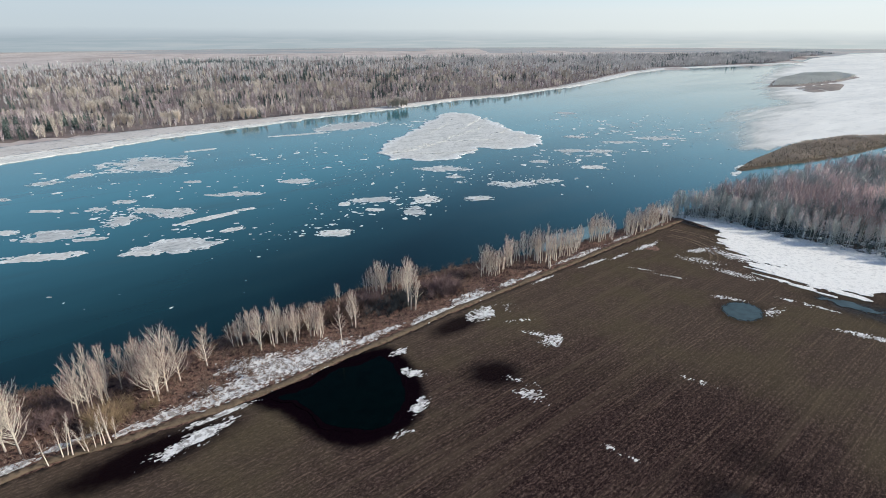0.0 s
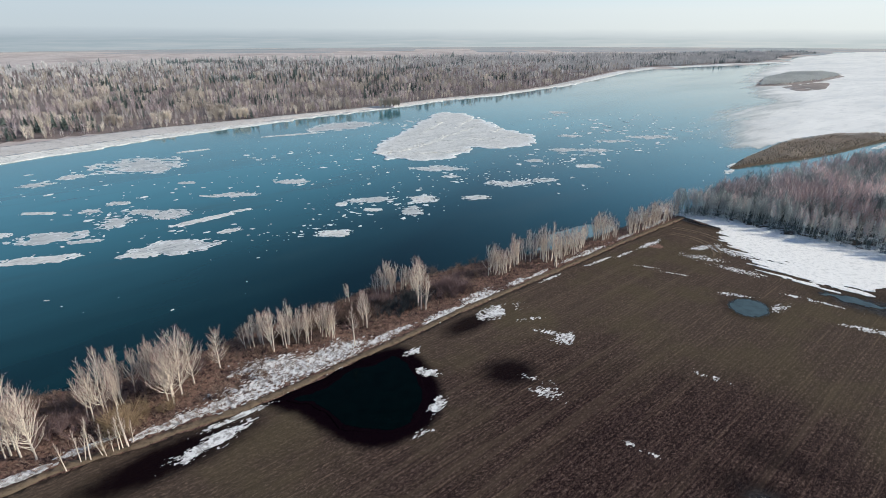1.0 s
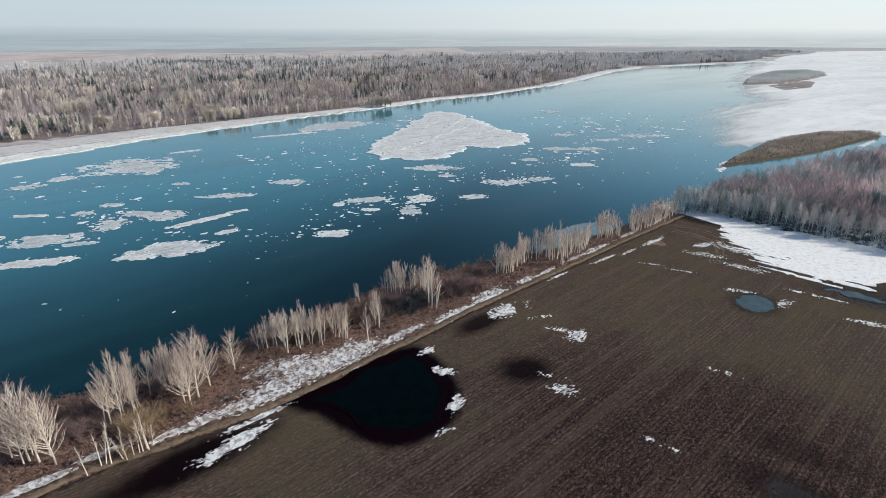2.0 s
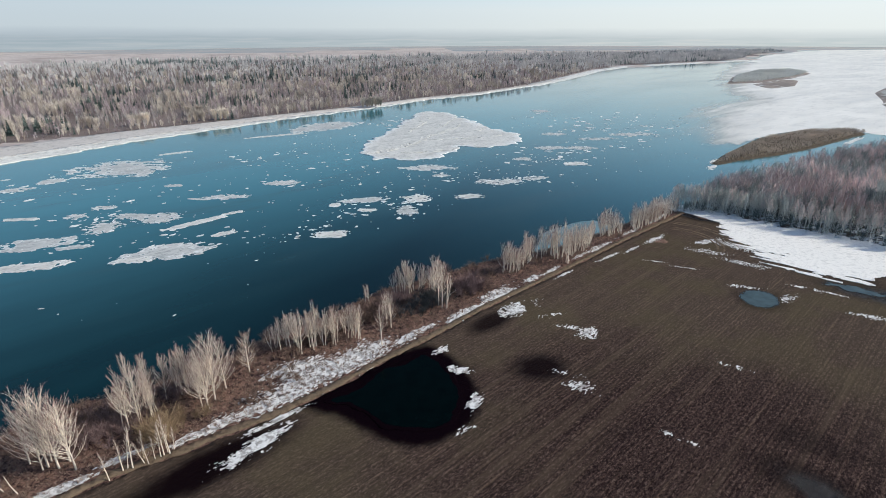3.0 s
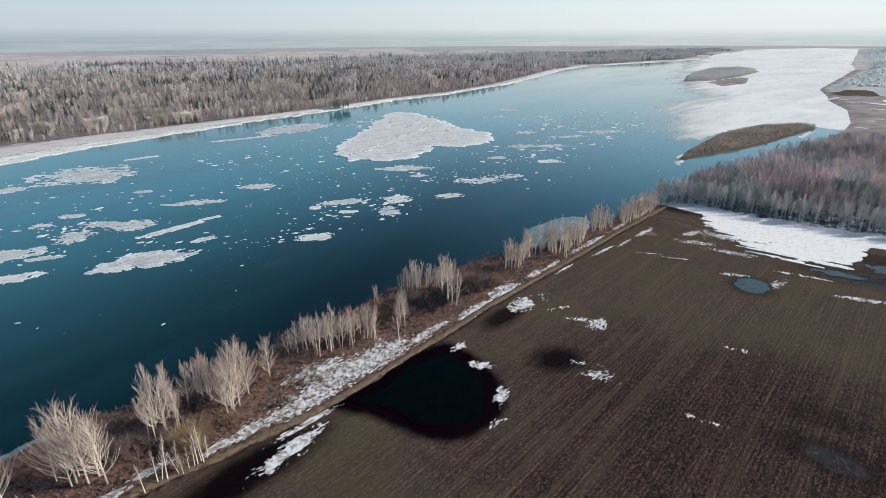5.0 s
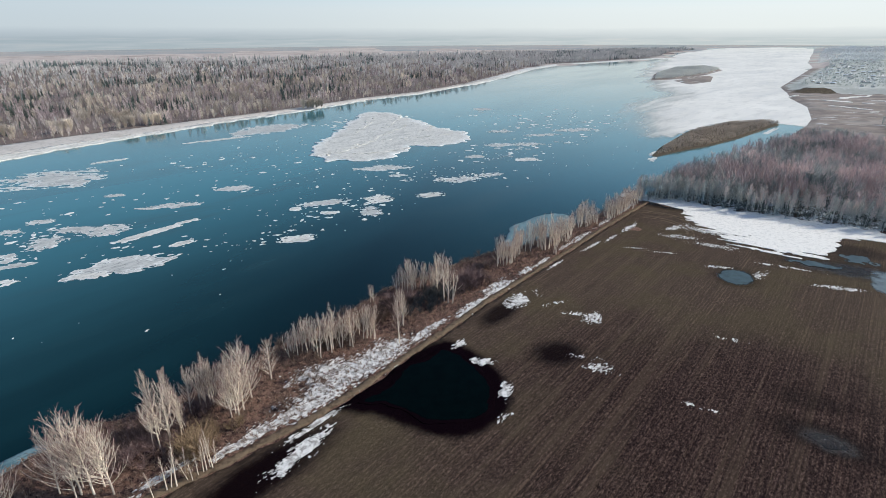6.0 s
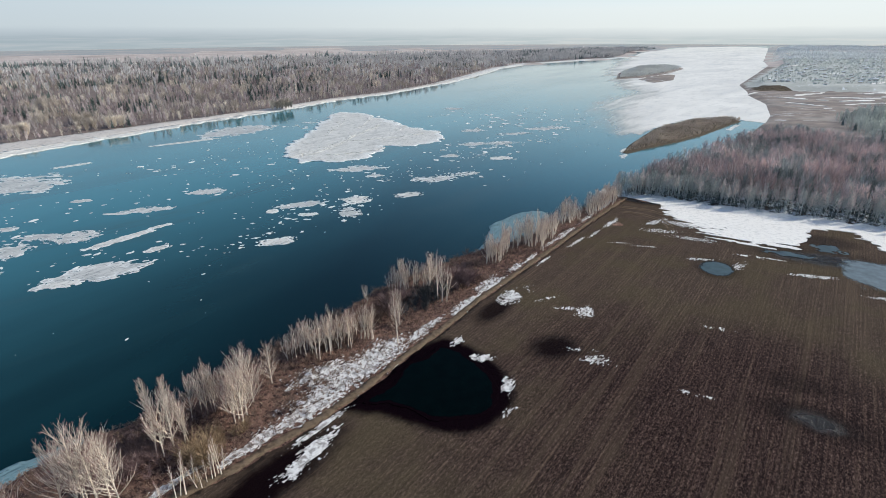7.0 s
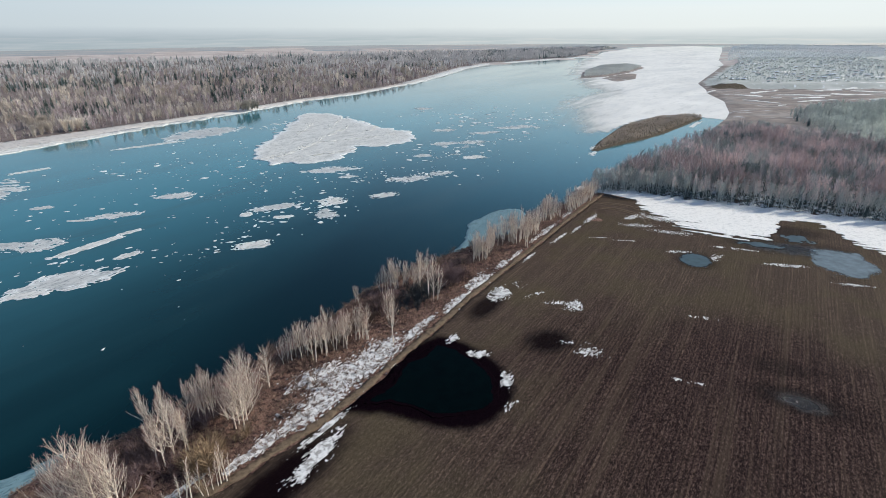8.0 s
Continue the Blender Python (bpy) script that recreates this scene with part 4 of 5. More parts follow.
FLOES_D = ((-185, 258, 8, 3, 10, 1, 0.5), (180, 520, 18, 6, 0, 1, 1.5), (78, 372, 9, 5, 10, 1, 1.3), (425, 486, 26, 2.4, 36, 0, 0.2),
           (226, 392, 9, 3, 50, 0, 1.0), (240, 412, 10, 3, 50, 0, 1.2))
FLOES = FLOES_A + FLOES_B + FLOES_C + FLOES_D
for k, (x, y, hl, hw, turn, grey, holes) in enumerate(FLOES):
    floe(x, y, hl, hw, turn, ICE_GREY if grey else ICE_WHITE, "thin grey floe of slush and broken ice" if grey else "white drifting ice floe",
         0.10 if grey else 0.16, 0.5 if grey else 0.32, k * 2.3 + 3, holes=holes, step=0.45 if hl < 14 else 0.65)


def chunk_mesh(k):
    sides = 8 + k % 5
    r = [0.45 + 0.75 * random.random() for _ in range(sides)]
    ring = [(r[i] * math.cos(2 * math.pi * i / sides), (0.5 + 0.06 * k) * r[i] * math.sin(2 * math.pi * i / sides)) for i in range(sides)]
    verts = [(x, y, -0.1) for x, y in ring] + [(x, y, 0.16) for x, y in ring] + [(0.86 * x, 0.86 * y, 0.20 + 0.08 * random.random()) for x, y in ring]
    faces = [(i, (i + 1) % sides, sides + (i + 1) % sides, sides + i) for i in range(sides)]
    faces += [(sides + i, sides + (i + 1) % sides, 2 * sides + (i + 1) % sides, 2 * sides + i) for i in range(sides)]
    faces.append(tuple(range(2 * sides, 3 * sides)))
    return valued(mesh_of("ice_chunk", verts, faces, ICE_WHITE if k % 3 else ICE_GREY), "rim", [0.8] * len(verts))


CHUNKS = [chunk_mesh(k) for k in range(9)]
# clusters of small pieces: x, y, spread x, spread y, how many, size
BRASH_A = ((-190, 300, 30, 18, 26, 1.8), (-150, 270, 40, 25, 14, 1.6), (-20, 322, 26, 22, 34, 1.7), (-55, 300, 26, 30, 26, 1.6), (-75, 268, 18, 14, 14, 1.5),
           (-105, 262, 22, 22, 12, 1.2), (30, 385, 50, 26, 34, 2.0), (70, 372, 30, 22, 24, 1.8), (110, 440, 40, 40, 34, 2.2), (160, 480, 50, 30, 26, 2.4),
           (230, 560, 60, 50, 34, 3.0), (190, 640, 60, 60, 26, 3.0), (-90, 430, 60, 70, 26, 2.0), (-150, 470, 60, 50, 16, 2.0), (-30, 640, 30, 40, 22, 2.6))
BRASH_B = ((-230, 360, 60, 40, 20, 1.8), (-270, 395, 40, 40, 16, 1.8), (-60, 380, 60, 30, 14, 1.6), (300, 640, 50, 50, 16, 2.6), (-150, 190, 16, 10, 3, 0.7),
           (-95, 205, 40, 20, 2, 0.6), (-110, 330, 110, 90, 70, 0.9), (60, 430, 120, 90, 80, 1.1), (-60, 500, 110, 80, 60, 1.3), (220, 600, 120, 100, 60, 1.8))
BRASH = BRASH_A + BRASH_B
done, far_verts, far_faces = 0, [], []
for x, y, sx, sy, count, size in BRASH:
    for _ in range(int(1.5 * count)):
        px, py = x + random.gauss(0, sx * 0.55), y + random.gauss(0, sy * 0.55)
        if big_fn(px, py) > -3:
            continue
        k = size * (0.25 + 1.15 * random.random() ** 2.8)
        m = pose(px, py, W, 0, 0, random.gauss(20, 50)) @ Matrix.Diagonal((k * 1.35, k, min(0.9, 0.35 + 0.18 * k), 1))
        if py < 420 and done < 290:
            ob = new("ice_chunk", CHUNKS[done % 9])
            ob.matrix_world = m
            tagged(ob, "small broken piece of drifting ice", "ice chunk", "small ice pieces")
            done += 1
        else:
            src = CHUNKS[random.randrange(9)]
            far_faces += [tuple(i + len(far_verts) for i in p.vertices) for p in src.polygons]
            far_verts += [tuple(m @ v.co) for v in src.vertices]


tagged(new("brash_ice", valued(mesh_of("brash_ice", far_verts, far_faces, ICE_WHITE), "rim", [0.8] * len(far_verts))), "many small ice pieces drifting far out", "ice", kind="stuff")


# ---- frozen reach upstream, shore ice ----
REACH_EDGE = ((2050, 2850), (1320, 2000), (1049, 1701), (800, 1330), (640, 1050), (590, 930), (560, 850), (495, 790), (425, 726), (372, 645), (318, 560), (300, 500))
SHEET = REACH_EDGE + ((300, 475), (335, 505), (418, 548), (465, 542), (480, 500), (560, 540), (640, 640), (720, 780), (830, 890), (1080, 1100), (1400, 1365), (1820, 1844), (2830, 2862), (2900, 3100))


def reach_fn(x, y, off=0.0):
    d = reach(x, y, REACH_EDGE)
    ins = inside(x, y, SHEET)
    s = np.where(ins, d, -d)
    return np.where(s > 180, s, np.where(ins | (s > -40), s + off - 12 + 30 * vnoise(0.6 * x + 0.8 * y, 4.5 * (0.8 * x - 0.6 * y), 0.010, 4, 6), -1.0))


me = sheet("ice_sheet", lambda x, y: reach_fn(x, y, 48.0), (230, 1250, 420, 1980), 6.0, lambda x, y: W + 0.14, lambda x, y: W + 0.02, ICE_SHEET, False)
at = np.array([v.co[:2] for v in me.vertices])
valued(me, "thickness", np.clip((reach(at[:, 0], at[:, 1], REACH_EDGE) * np.where(inside(at[:, 0], at[:, 1], SHEET), 1, -1) + 55) / 115, 0, 1.7))
tagged(new("ice_sheet", me), "whitish ice cover on the upper reach, thinning at its edge", "river ice", kind="structure")
FAR_REACH = ((1000, 1980), (1253, 1980), (1253, 1300), (1400, 1340), (1820, 1844), (2830, 2862), (2900, 3200), (2500, 3170), (2050, 2860), (1640, 2440), (1300, 2010))
me = mesh_of("ice_sheet", [(x, y, W + 0.26) for x, y in FAR_REACH], [tuple(range(len(FAR_REACH)))], ICE_SHEET)
valued(me, "thickness", [1.5] * len(FAR_REACH))
tagged(new("ice_sheet", me), "pale ice cover on the distant bend of the river", "river ice", kind="structure")


def shore_strip(name, line, widths, lo, hi, ragged, z, mat, label, seed, step, box):
    """A strip along a shore, from lo to hi of its local width off the line."""
    xs = [p[0] for p in line]

    def fn(x, y):
        w = np.interp(x, xs, widths)
        d = reach(x, y, line) * np.where(inside(x, y, RIVER), -1, 1)
        e = ragged * vnoise(x, y, 0.06, seed, 5)
        return np.minimum(d - lo * w + e, hi * w - d)

    me = sheet(name, fn, box, step, lambda x, y: np.maximum(z, height(x, y) + 0.06) + 0.12, lambda x, y: W - 0.6, mat)
    tagged(new(name, me), label, "shore", kind="structure")


LEFT_SHORE = tuple(p for p in FAR_SHORE if -460 < p[0] < 400)
SHORE_W = [66, 62, 45, 33, 23, 17, 13, 10, 8, 7]
SHORE_W = (SHORE_W + [6] * 9)[:len(LEFT_SHORE)]
shore_strip("beach", LEFT_SHORE, SHORE_W, 0.15, 1.0, 1.5, W + 0.9, BEACH, "flat pale beach of frozen sand and old ice", 3, 7.0, (-470, 390, 300, 1300))
shore_strip("shore_ice", LEFT_SHORE, [max(6, 0.35 * w) for w in SHORE_W], -0.45, 0.6, 5, W + 0.5, ICE_WHITE, "white rim of stranded ice along the far beach", 5, 5.0, (-470, 390, 300, 1300))


FAR_RIM = tuple(p for p in FAR_SHORE if 200 < p[0] < 1400)
shore_strip("shore_ice", FAR_RIM, [9] * len(FAR_RIM), -1.2, 1.4, 6, W + 0.5, ICE_WHITE, "thin white rim of ice along the far forest shore", 15, 7.0, (235, 1330, 1080, 2080))
SHELF = ((31, 221), (42, 229), (51, 245), (57, 257), (67, 266.5), (78, 272), (90, 275), (96, 274), (92, 256), (80, 240), (52, 221), (40, 216))


def shelf_fn(x, y):
    d = reach(x, y, SHELF + SHELF[:1])
    return np.where(inside(x, y, SHELF), d, -d) + 2 * vnoise(x, y, 0.08, 7, 4)


me = sheet("shore_ice", shelf_fn, (0, 150, 200, 310), 1.5, lambda x, y: np.maximum(W, height(x, y)) + 0.15, lambda x, y: W - 0.2, ICE_THIN)
tagged(new("shore_ice", me), "pale turquoise shelf of thin ice under the bank", "river ice", kind="structure")
me = sheet("shore_ice", lambda x, y: (1 - ellipse(x, y, -116, 112, 26, 10, 38)[2]) * 8 + 2 * vnoise(x, y, 0.1, 9, 4), (-160, -70, 80, 150), 1.2,
           lambda x, y: np.maximum(W, height(x, y)) + 0.15, lambda x, y: W - 0.2, ICE_THIN)
tagged(new("shore_ice", me), "small shelf of turquoise ice at the foot of the bank", "river ice", kind="structure")


# ---- trees ----
def unit(v):
    return v / (np.linalg.norm(v) + 1e-9)


def tree_shapes(h, limbs, low, width, twigs, top_at=0.86, steep=0.7, lean=0.02, bend=0.2, limb_r=0.05, twig_w=0.030, trunk_r=0.14, fork=0.0):
    """A leafless tree: trunk arrays, limb arrays, twig arrays. width: the longest limb, at the crown's foot; top_at: the last limb's height; steep: how much the limbs rise."""
    n = 9
    t = np.linspace(0, 1, n)
    wob = np.cumsum(rng.normal(0, bend * h / 70, (n, 2)), axis=0) + rng.normal(0, lean, 2) * (t * h)[:, None]
    wob -= wob[0]
    trunk = np.column_stack([wob, t * h * 0.86])
    stems = [(trunk, trunk_r * (1 - 0.94 * t) + 0.005)]
    if rng.random() < fork:
        # a second leader from low down
        a = rng.uniform(0, 2 * np.pi)
        k = np.linspace(0, 1, 7)
        out = np.column_stack([np.cos(a) * k ** 0.7, np.sin(a) * k ** 0.7, np.zeros(7)]) * 0.16 * h
        base = 0.12 + 0.18 * rng.random()
        at = np.array([np.interp(base, t, trunk[:, i]) for i in range(3)])
        stems.append((at + out + np.column_stack([np.zeros((7, 2)), k * h * (0.78 - base)]), 0.75 * trunk_r * (1 - 0.93 * k) + 0.004))
    lines, ps, qs, ws = [], [], [], []
    for k in range(limbs):
        line, radii = stems[k % len(stems)]
        g = (k + rng.random()) / limbs
        f = low + (top_at - low) * g
        top = line[-1, 2] / h
        at = np.array([np.interp(f * top, line[:, 2] / h, line[:, i]) for i in range(3)])
        length = width * (1.0 - 0.50 * g) * rng.uniform(0.75, 1.2)
        ang = k * 2.4 + rng.normal(0, 0.5)
        out = np.array([math.cos(ang), math.sin(ang), 0])
        up = steep * rng.uniform(0.75, 1.3) * (0.85 + 0.9 * g)
        pts, d = [at], unit(out + np.array([0, 0, 0.75 * up]))
        for step in range(3):
            pts.append(pts[-1] + d * length / 3)
            d = unit(d + np.array([0, 0, 0.16 + 0.10 * up]) + rng.normal(0, 0.07, 3))
        pts = np.array(pts)
        r = limb_r * (0.45 + 0.6 * length / width)
        lines.append((pts, r * np.array([1.0, 0.72, 0.46, 0.16])))
        side = unit(np.cross(out, [0, 0, 1.0]))
        for j in range(6):
            w = 0.22 + 0.13 * j + 0.06 * rng.random()
            i = min(2, int(w * 3))
            start = pts[i] + (pts[i + 1] - pts[i]) * (w * 3 - i)
            along = unit(pts[i + 1] - pts[i])
            dirn = unit(along + side * (0.45 if j % 2 else -0.45) + np.array([0, 0, 0.18]) + rng.normal(0, 0.16, 3))
            tip = start + dirn * length * (0.50 - 0.32 * w) * rng.uniform(0.8, 1.25)
            lines.append((np.array([start, tip]), r * np.array([0.40, 0.10])))
            for _ in range(twigs):
                v = 0.25 + 0.75 * rng.random()
                ps.append(start + (tip - start) * v)
                qs.append(ps[-1] + unit(dirn + rng.normal(0, 0.38, 3) + np.array([0, 0, 0.22])) * length * rng.uniform(0.09, 0.2))
                ws.append(twig_w * rng.uniform(0.6, 1.4))
    for line, radii in stems:
        for _ in range(14):
            ps.append(line[-2] + (line[-1] - line[-2]) * rng.random())
            qs.append(ps[-1] + unit(rng.normal(0, 0.35, 3) + np.array([0, 0, 1.0])) * h * rng.uniform(0.03, 0.07))
            ws.append(twig_w)
    return tubes(stems, 6), tubes(lines, 3), slivers(np.array(ps), np.array(qs), np.array(ws))


def tree_thing(name, shapes, bark_mat, twig_mat, label, category, group):
    trunk, limbs, twigs = shapes
    root = new(name)
    tagged(root, label, category, group)
    part("trunk", mesh_tris("trunk", *trunk, bark_mat), root)
    crown = mesh_tris("crown", *joined(limbs, twigs), twig_mat)
    crown.materials.append(bark_mat)
    pick = np.zeros(len(limbs[1]) + len(twigs[1]), np.int32)
    pick[:len(limbs[1])] = 1
    crown.polygons.foreach_set("material_index", pick)
    valued(crown, "tone", np.full(len(crown.vertices), rng.uniform(0.3, 1.0)))
    part("crown", crown, root)
    return root


def birches(count, label, twig_mat, *shape, **more):
    return [tree_thing("birch_tree", tree_shapes(10.0, *shape, **more), BIRCH, twig_mat, label, "tree", "birches on the bank") for _ in range(count)]


# all ten metres high, planted at the height that each has
BROAD = birches(5, "broad leafless birch with pale limbs spreading from low down", BIRCH_TWIG, 34, 0.15, 4.3, 4, top_at=0.95, steep=1.55, limb_r=0.046, trunk_r=0.105, fork=0.25)
FANNED = birches(5, "leafless birch with a fan of pale upright limbs", BIRCH_TWIG, 28, 0.20, 3.2, 4, top_at=0.95, steep=1.8, limb_r=0.044, trunk_r=0.11, fork=0.3)
SLIM = birches(5, "slim leafless birch with a bare white trunk", BIRCH_TWIG, 19, 0.34, 2.6, 4, top_at=0.97, steep=1.7, limb_r=0.036, trunk_r=0.125, fork=0.2)
REDS = birches(3, "leafless birch with reddish brown twigs on the bank", RED_TWIG, 42, 0.12, 3.2, 7, top_at=0.94, steep=0.9, limb_r=0.04, trunk_r=0.12)
POLES = birches(4, "young birch pole with few twigs beside the track", BIRCH_TWIG, 14, 0.35, 1.9, 3, top_at=0.9, steep=2.0, limb_r=0.035, trunk_r=0.12)
used = set()


def plant(kinds, x, y, size, lean=0.0, way=0.0):
    k = random.choice(kinds)
    m = Matrix.Translation((x, y, ground_z(x, y) - 0.15)) @ pose(0, 0, 0, 0, 0, way) @ pose(0, 0, 0, 0, lean, random.uniform(0, 360)) @ Matrix.Scale(size, 4)
    if k.name in used:
        ob = copy_thing(k, m)
    else:
        used.add(k.name)
        k.matrix_basis = m
        ob = k
    ob.matrix_basis = m
    return ob


# the birches along the bank: x, y, height
NEAR_CLUMP = ((-79.1, 70.9, 11.6), (-76.2, 69.4, 10.5), (-75.7, 70.0, 14.6), (-73.8, 69.6, 14.4), (-72.8, 70.9, 12.2), (-70.8, 69.0, 12.8), (-76.0, 71.3, 10.0),
              (-84.0, 66.5, 11.5), (-88.0, 64.0, 12.5), (-86.5, 68.5, 11.0), (-92.5, 62.0, 12.0))
SECOND_CLUMP = ((-66.6, 77.9, 10.9), (-65.4, 79.2, 12.2), (-63.8, 80.5, 9.2), (-63.7, 82.7, 9.2), (-63.5, 86.2, 9.7), (-70.7, 88.0, 9.1), (-67.4, 87.7, 9.4), (-68.2, 80.2, 8.8), (-66.0, 83.4, 9.0))
ROADSIDE = ((-63.0, 68.0, 6.6), (-62.5, 68.4, 7.2), (-61.7, 68.5, 8.2), (-60.8, 70.4, 5.9), (-59.5, 69.2, 4.5), (-58.9, 70.2, 4.7), (-58.2, 70.7, 5.3), (-57.8, 71.0, 7.2), (-56.9, 71.2, 7.9),
            (-56.6, 72.2, 5.0), (-64.3, 66.3, 6.0), (-60.2, 69.4, 5.0), (-57.4, 71.6, 5.8))
THIRD_CLUMP = ((-61.1, 87.5, 10.7), (-59.9, 87.9, 10.6), (-60.4, 88.3, 11.0), (-62.2, 88.0, 9.8), (-56.4, 86.4, 10.8), (-57.8, 87.6, 10.0))
CREAM_CLUMP = ((-54.3, 82.6, 13.4), (-54.1, 85.5, 13.8), (-53.1, 88.9, 11.2), (-55.4, 84.7, 12.2), (-55.9, 83.6, 10.8))
SCREEN = ((-46.8, 101.2, 6.5), (-46.3, 102.3, 6.1), (-45.0, 101.7, 8.2), (-42.9, 101.9, 9.3), (-42.6, 104.2, 8.5), (-40.7, 100.5, 10.4), (-40.1, 99.8, 11.0), (-37.7, 101.3, 9.3), (-37.4, 102.5, 11.0),
          (-36.6, 104.7, 8.4), (-35.4, 102.9, 9.0), (-34.3, 105.2, 8.0), (-33.0, 102.7, 9.7), (-33.7, 103.2, 9.0), (-39.1, 104.3, 7.0), (-44.0, 103.4, 8.0), (-38.6, 102.2, 8.8), (-41.6, 102.6, 8.6))
PAIRS = ((-31.3, 107.3, 7.1), (-30.5, 105.7, 9.0), (-29.7, 105.7, 9.3), (-28.9, 106.1, 8.6), (-28.1, 105.0, 9.1), (-21.6, 110.7, 9.2), (-20.7, 109.8, 10.3), (-26.7, 123.0, 5.8))
DARK_GROUP = ((-19.4, 127.0, 7.6), (-17.3, 126.1, 10.0), (-16.1, 126.6, 10.0), (-14.8, 128.1, 7.6), (-13.5, 128.3, 8.1), (-12.1, 128.9, 7.5), (-10.6, 127.7, 7.6), (-9.2, 125.8, 11.7), (-8.6, 119.9, 13.6),
              (-7.8, 118.3, 13.4), (-18.5, 127.5, 8.1), (-15.4, 127.4, 8.8), (-8.9, 127.5, 9.6))
LONG_ROW = ((11.6, 138.2, 9.9), (13.2, 140.1, 9.6), (14.5, 141.2, 8.6), (14.7, 138.7, 8.7), (15.7, 138.5, 9.0), (17.0, 140.0, 8.4), (19.8, 144.9, 10.6), (20.1, 143.9, 9.1), (22.2, 147.3, 7.8),
            (23.9, 147.5, 8.5), (25.5, 147.3, 10.4), (27.9, 151.3, 9.3), (29.0, 149.2, 11.2), (30.1, 149.1, 10.9), (30.4, 146.8, 12.6), (32.1, 148.0, 12.8), (18.4, 142.2, 8.6), (21.2, 145.4, 8.8), (26.6, 149.2, 9.4))
HIGH_ROW = ((32.5, 143.0, 11.5), (35.6, 149.0, 10.7), (37.8, 152.5, 9.6), (39.2, 153.4, 9.0), (40.5, 152.7, 9.8), (42.6, 155.5, 9.1), (46.4, 162.4, 7.4), (50.3, 164.7, 9.3), (52.2, 166.2, 10.0),
            (54.2, 167.7, 10.1), (54.9, 165.9, 10.0), (58.4, 169.6, 7.9), (58.6, 166.6, 6.7), (34.0, 150.5, 9.6), (36.8, 151.0, 9.2), (41.6, 157.0, 8.6), (44.4, 158.6, 8.8), (53.2, 164.8, 8.6), (51.2, 166.8, 8.8))
LAST_ROW = ((64.6, 170.7, 10.0), (66.5, 171.7, 10.3), (68.1, 171.5, 9.7), (71.0, 174.3, 8.5), (73.5, 175.9, 10.3), (76.2, 178.2, 10.2), (78.8, 179.9, 8.9), (80.3, 179.7, 8.5), (84.3, 184.0, 9.1),
            (88.8, 188.1, 6.8), (72.1, 174.8, 9.2), (77.3, 178.7, 8.2), (67.4, 172.2, 8.8), (69.6, 174.6, 9.4), (75.0, 178.8, 9.0), (82.2, 183.4, 9.2), (65.6, 173.4, 9.0), (79.4, 182.0, 9.2), (86.4, 186.4, 8.0))
for stand, kinds, tilt in ((NEAR_CLUMP, BROAD + FANNED[:1], 3.0), (SECOND_CLUMP, BROAD[:2] + FANNED, 3.0), (ROADSIDE, POLES, 4.0), (THIRD_CLUMP, SLIM + FANNED[:2], 2.0), (CREAM_CLUMP, BROAD, 2.0),
                           (SCREEN, SLIM + FANNED[:3], 2.0), (PAIRS, FANNED, 4.0), (DARK_GROUP, FANNED + SLIM[:2], 3.0), (LONG_ROW, SLIM + FANNED[:2], 2.5), (HIGH_ROW, SLIM + FANNED[:1] + REDS[:1], 2.0), (LAST_ROW, SLIM + REDS[:1], 2.0)):
    dense = stand in (LONG_ROW, HIGH_ROW, LAST_ROW)
    for x, y, tall in stand:
        plant(kinds, x, y, tall / (8.2 if stand is ROADSIDE else 9.3), abs(random.gauss(0, tilt)), random.uniform(0, 360))
        # thinner trees crowd between the main stems
        if stand not in (NEAR_CLUMP, ROADSIDE, CREAM_CLUMP) and random.random() < 0.85:
            for _ in range(2 if dense else 1):
                plant(SLIM, x + random.uniform(-1.2, 1.2), y + random.uniform(-0.3, 1.6), tall * random.uniform(0.072, 0.1), abs(random.gauss(0, tilt)), random.uniform(0, 360))
plant(REDS, -49.9, 94.2, 1.05, 1.0, 0)
plant(SLIM, -22.6, 102.0, 1.12, 1.0, 0)
# two fallen poles in the grass
for x, y, way in ((-79.5, 65.2, 150), (-77.0, 64.6, 146)):
    line = np.array([[0, 0, 0.12], [1.6, 0.1, 0.9], [3.4, 0.0, 1.9]])
    pole = new("fallen_pole", mesh_tris("fallen_pole", *tubes([(line, np.array([0.09, 0.07, 0.04]))], 6), BIRCH))
    pole.matrix_world = pose(x, y, ground_z(x, y), 0, 0, way)
    tagged(pole, "pale leaning birch pole fallen in the dry grass", "log")

# the wood beside the snowfield: its edge tree by tree, the rest as one mass
WOODS = [tree_thing("aspen_tree", tree_shapes(11.5, 24, 0.42, 2.2, 4, top_at=0.92, steep=1.5, trunk_r=0.105, limb_r=0.045, twig_w=0.06), ASPEN, SHADED_TWIG if k % 2 else MAUVE_TWIG, "tall leafless tree with a grey trunk at the wood's edge", "tree", "trees at the wood's edge") for k in range(6)]


def spread_points(poly, gap, count, seed):
    """Random places in a polygon."""
    g = np.random.default_rng(seed)
    xs, ys = [p[0] for p in poly], [p[1] for p in poly]
    px, py = g.uniform(min(xs), max(xs), count), g.uniform(min(ys), max(ys), count)
    ok = inside(px, py, poly)
    return px[ok], py[ok]


px, py = spread_points(WOOD, 0, 7800, 3)
u, v = (px - FRONT[0]) * 0.707 - (py - FRONT[1]) * 0.707, -(px - FRONT[0]) * 0.707 - (py - FRONT[1]) * 0.707
order = np.argsort(-v)
edge_trees = [k for k in order if u[k] < 125 and v[k] > -14][:280]
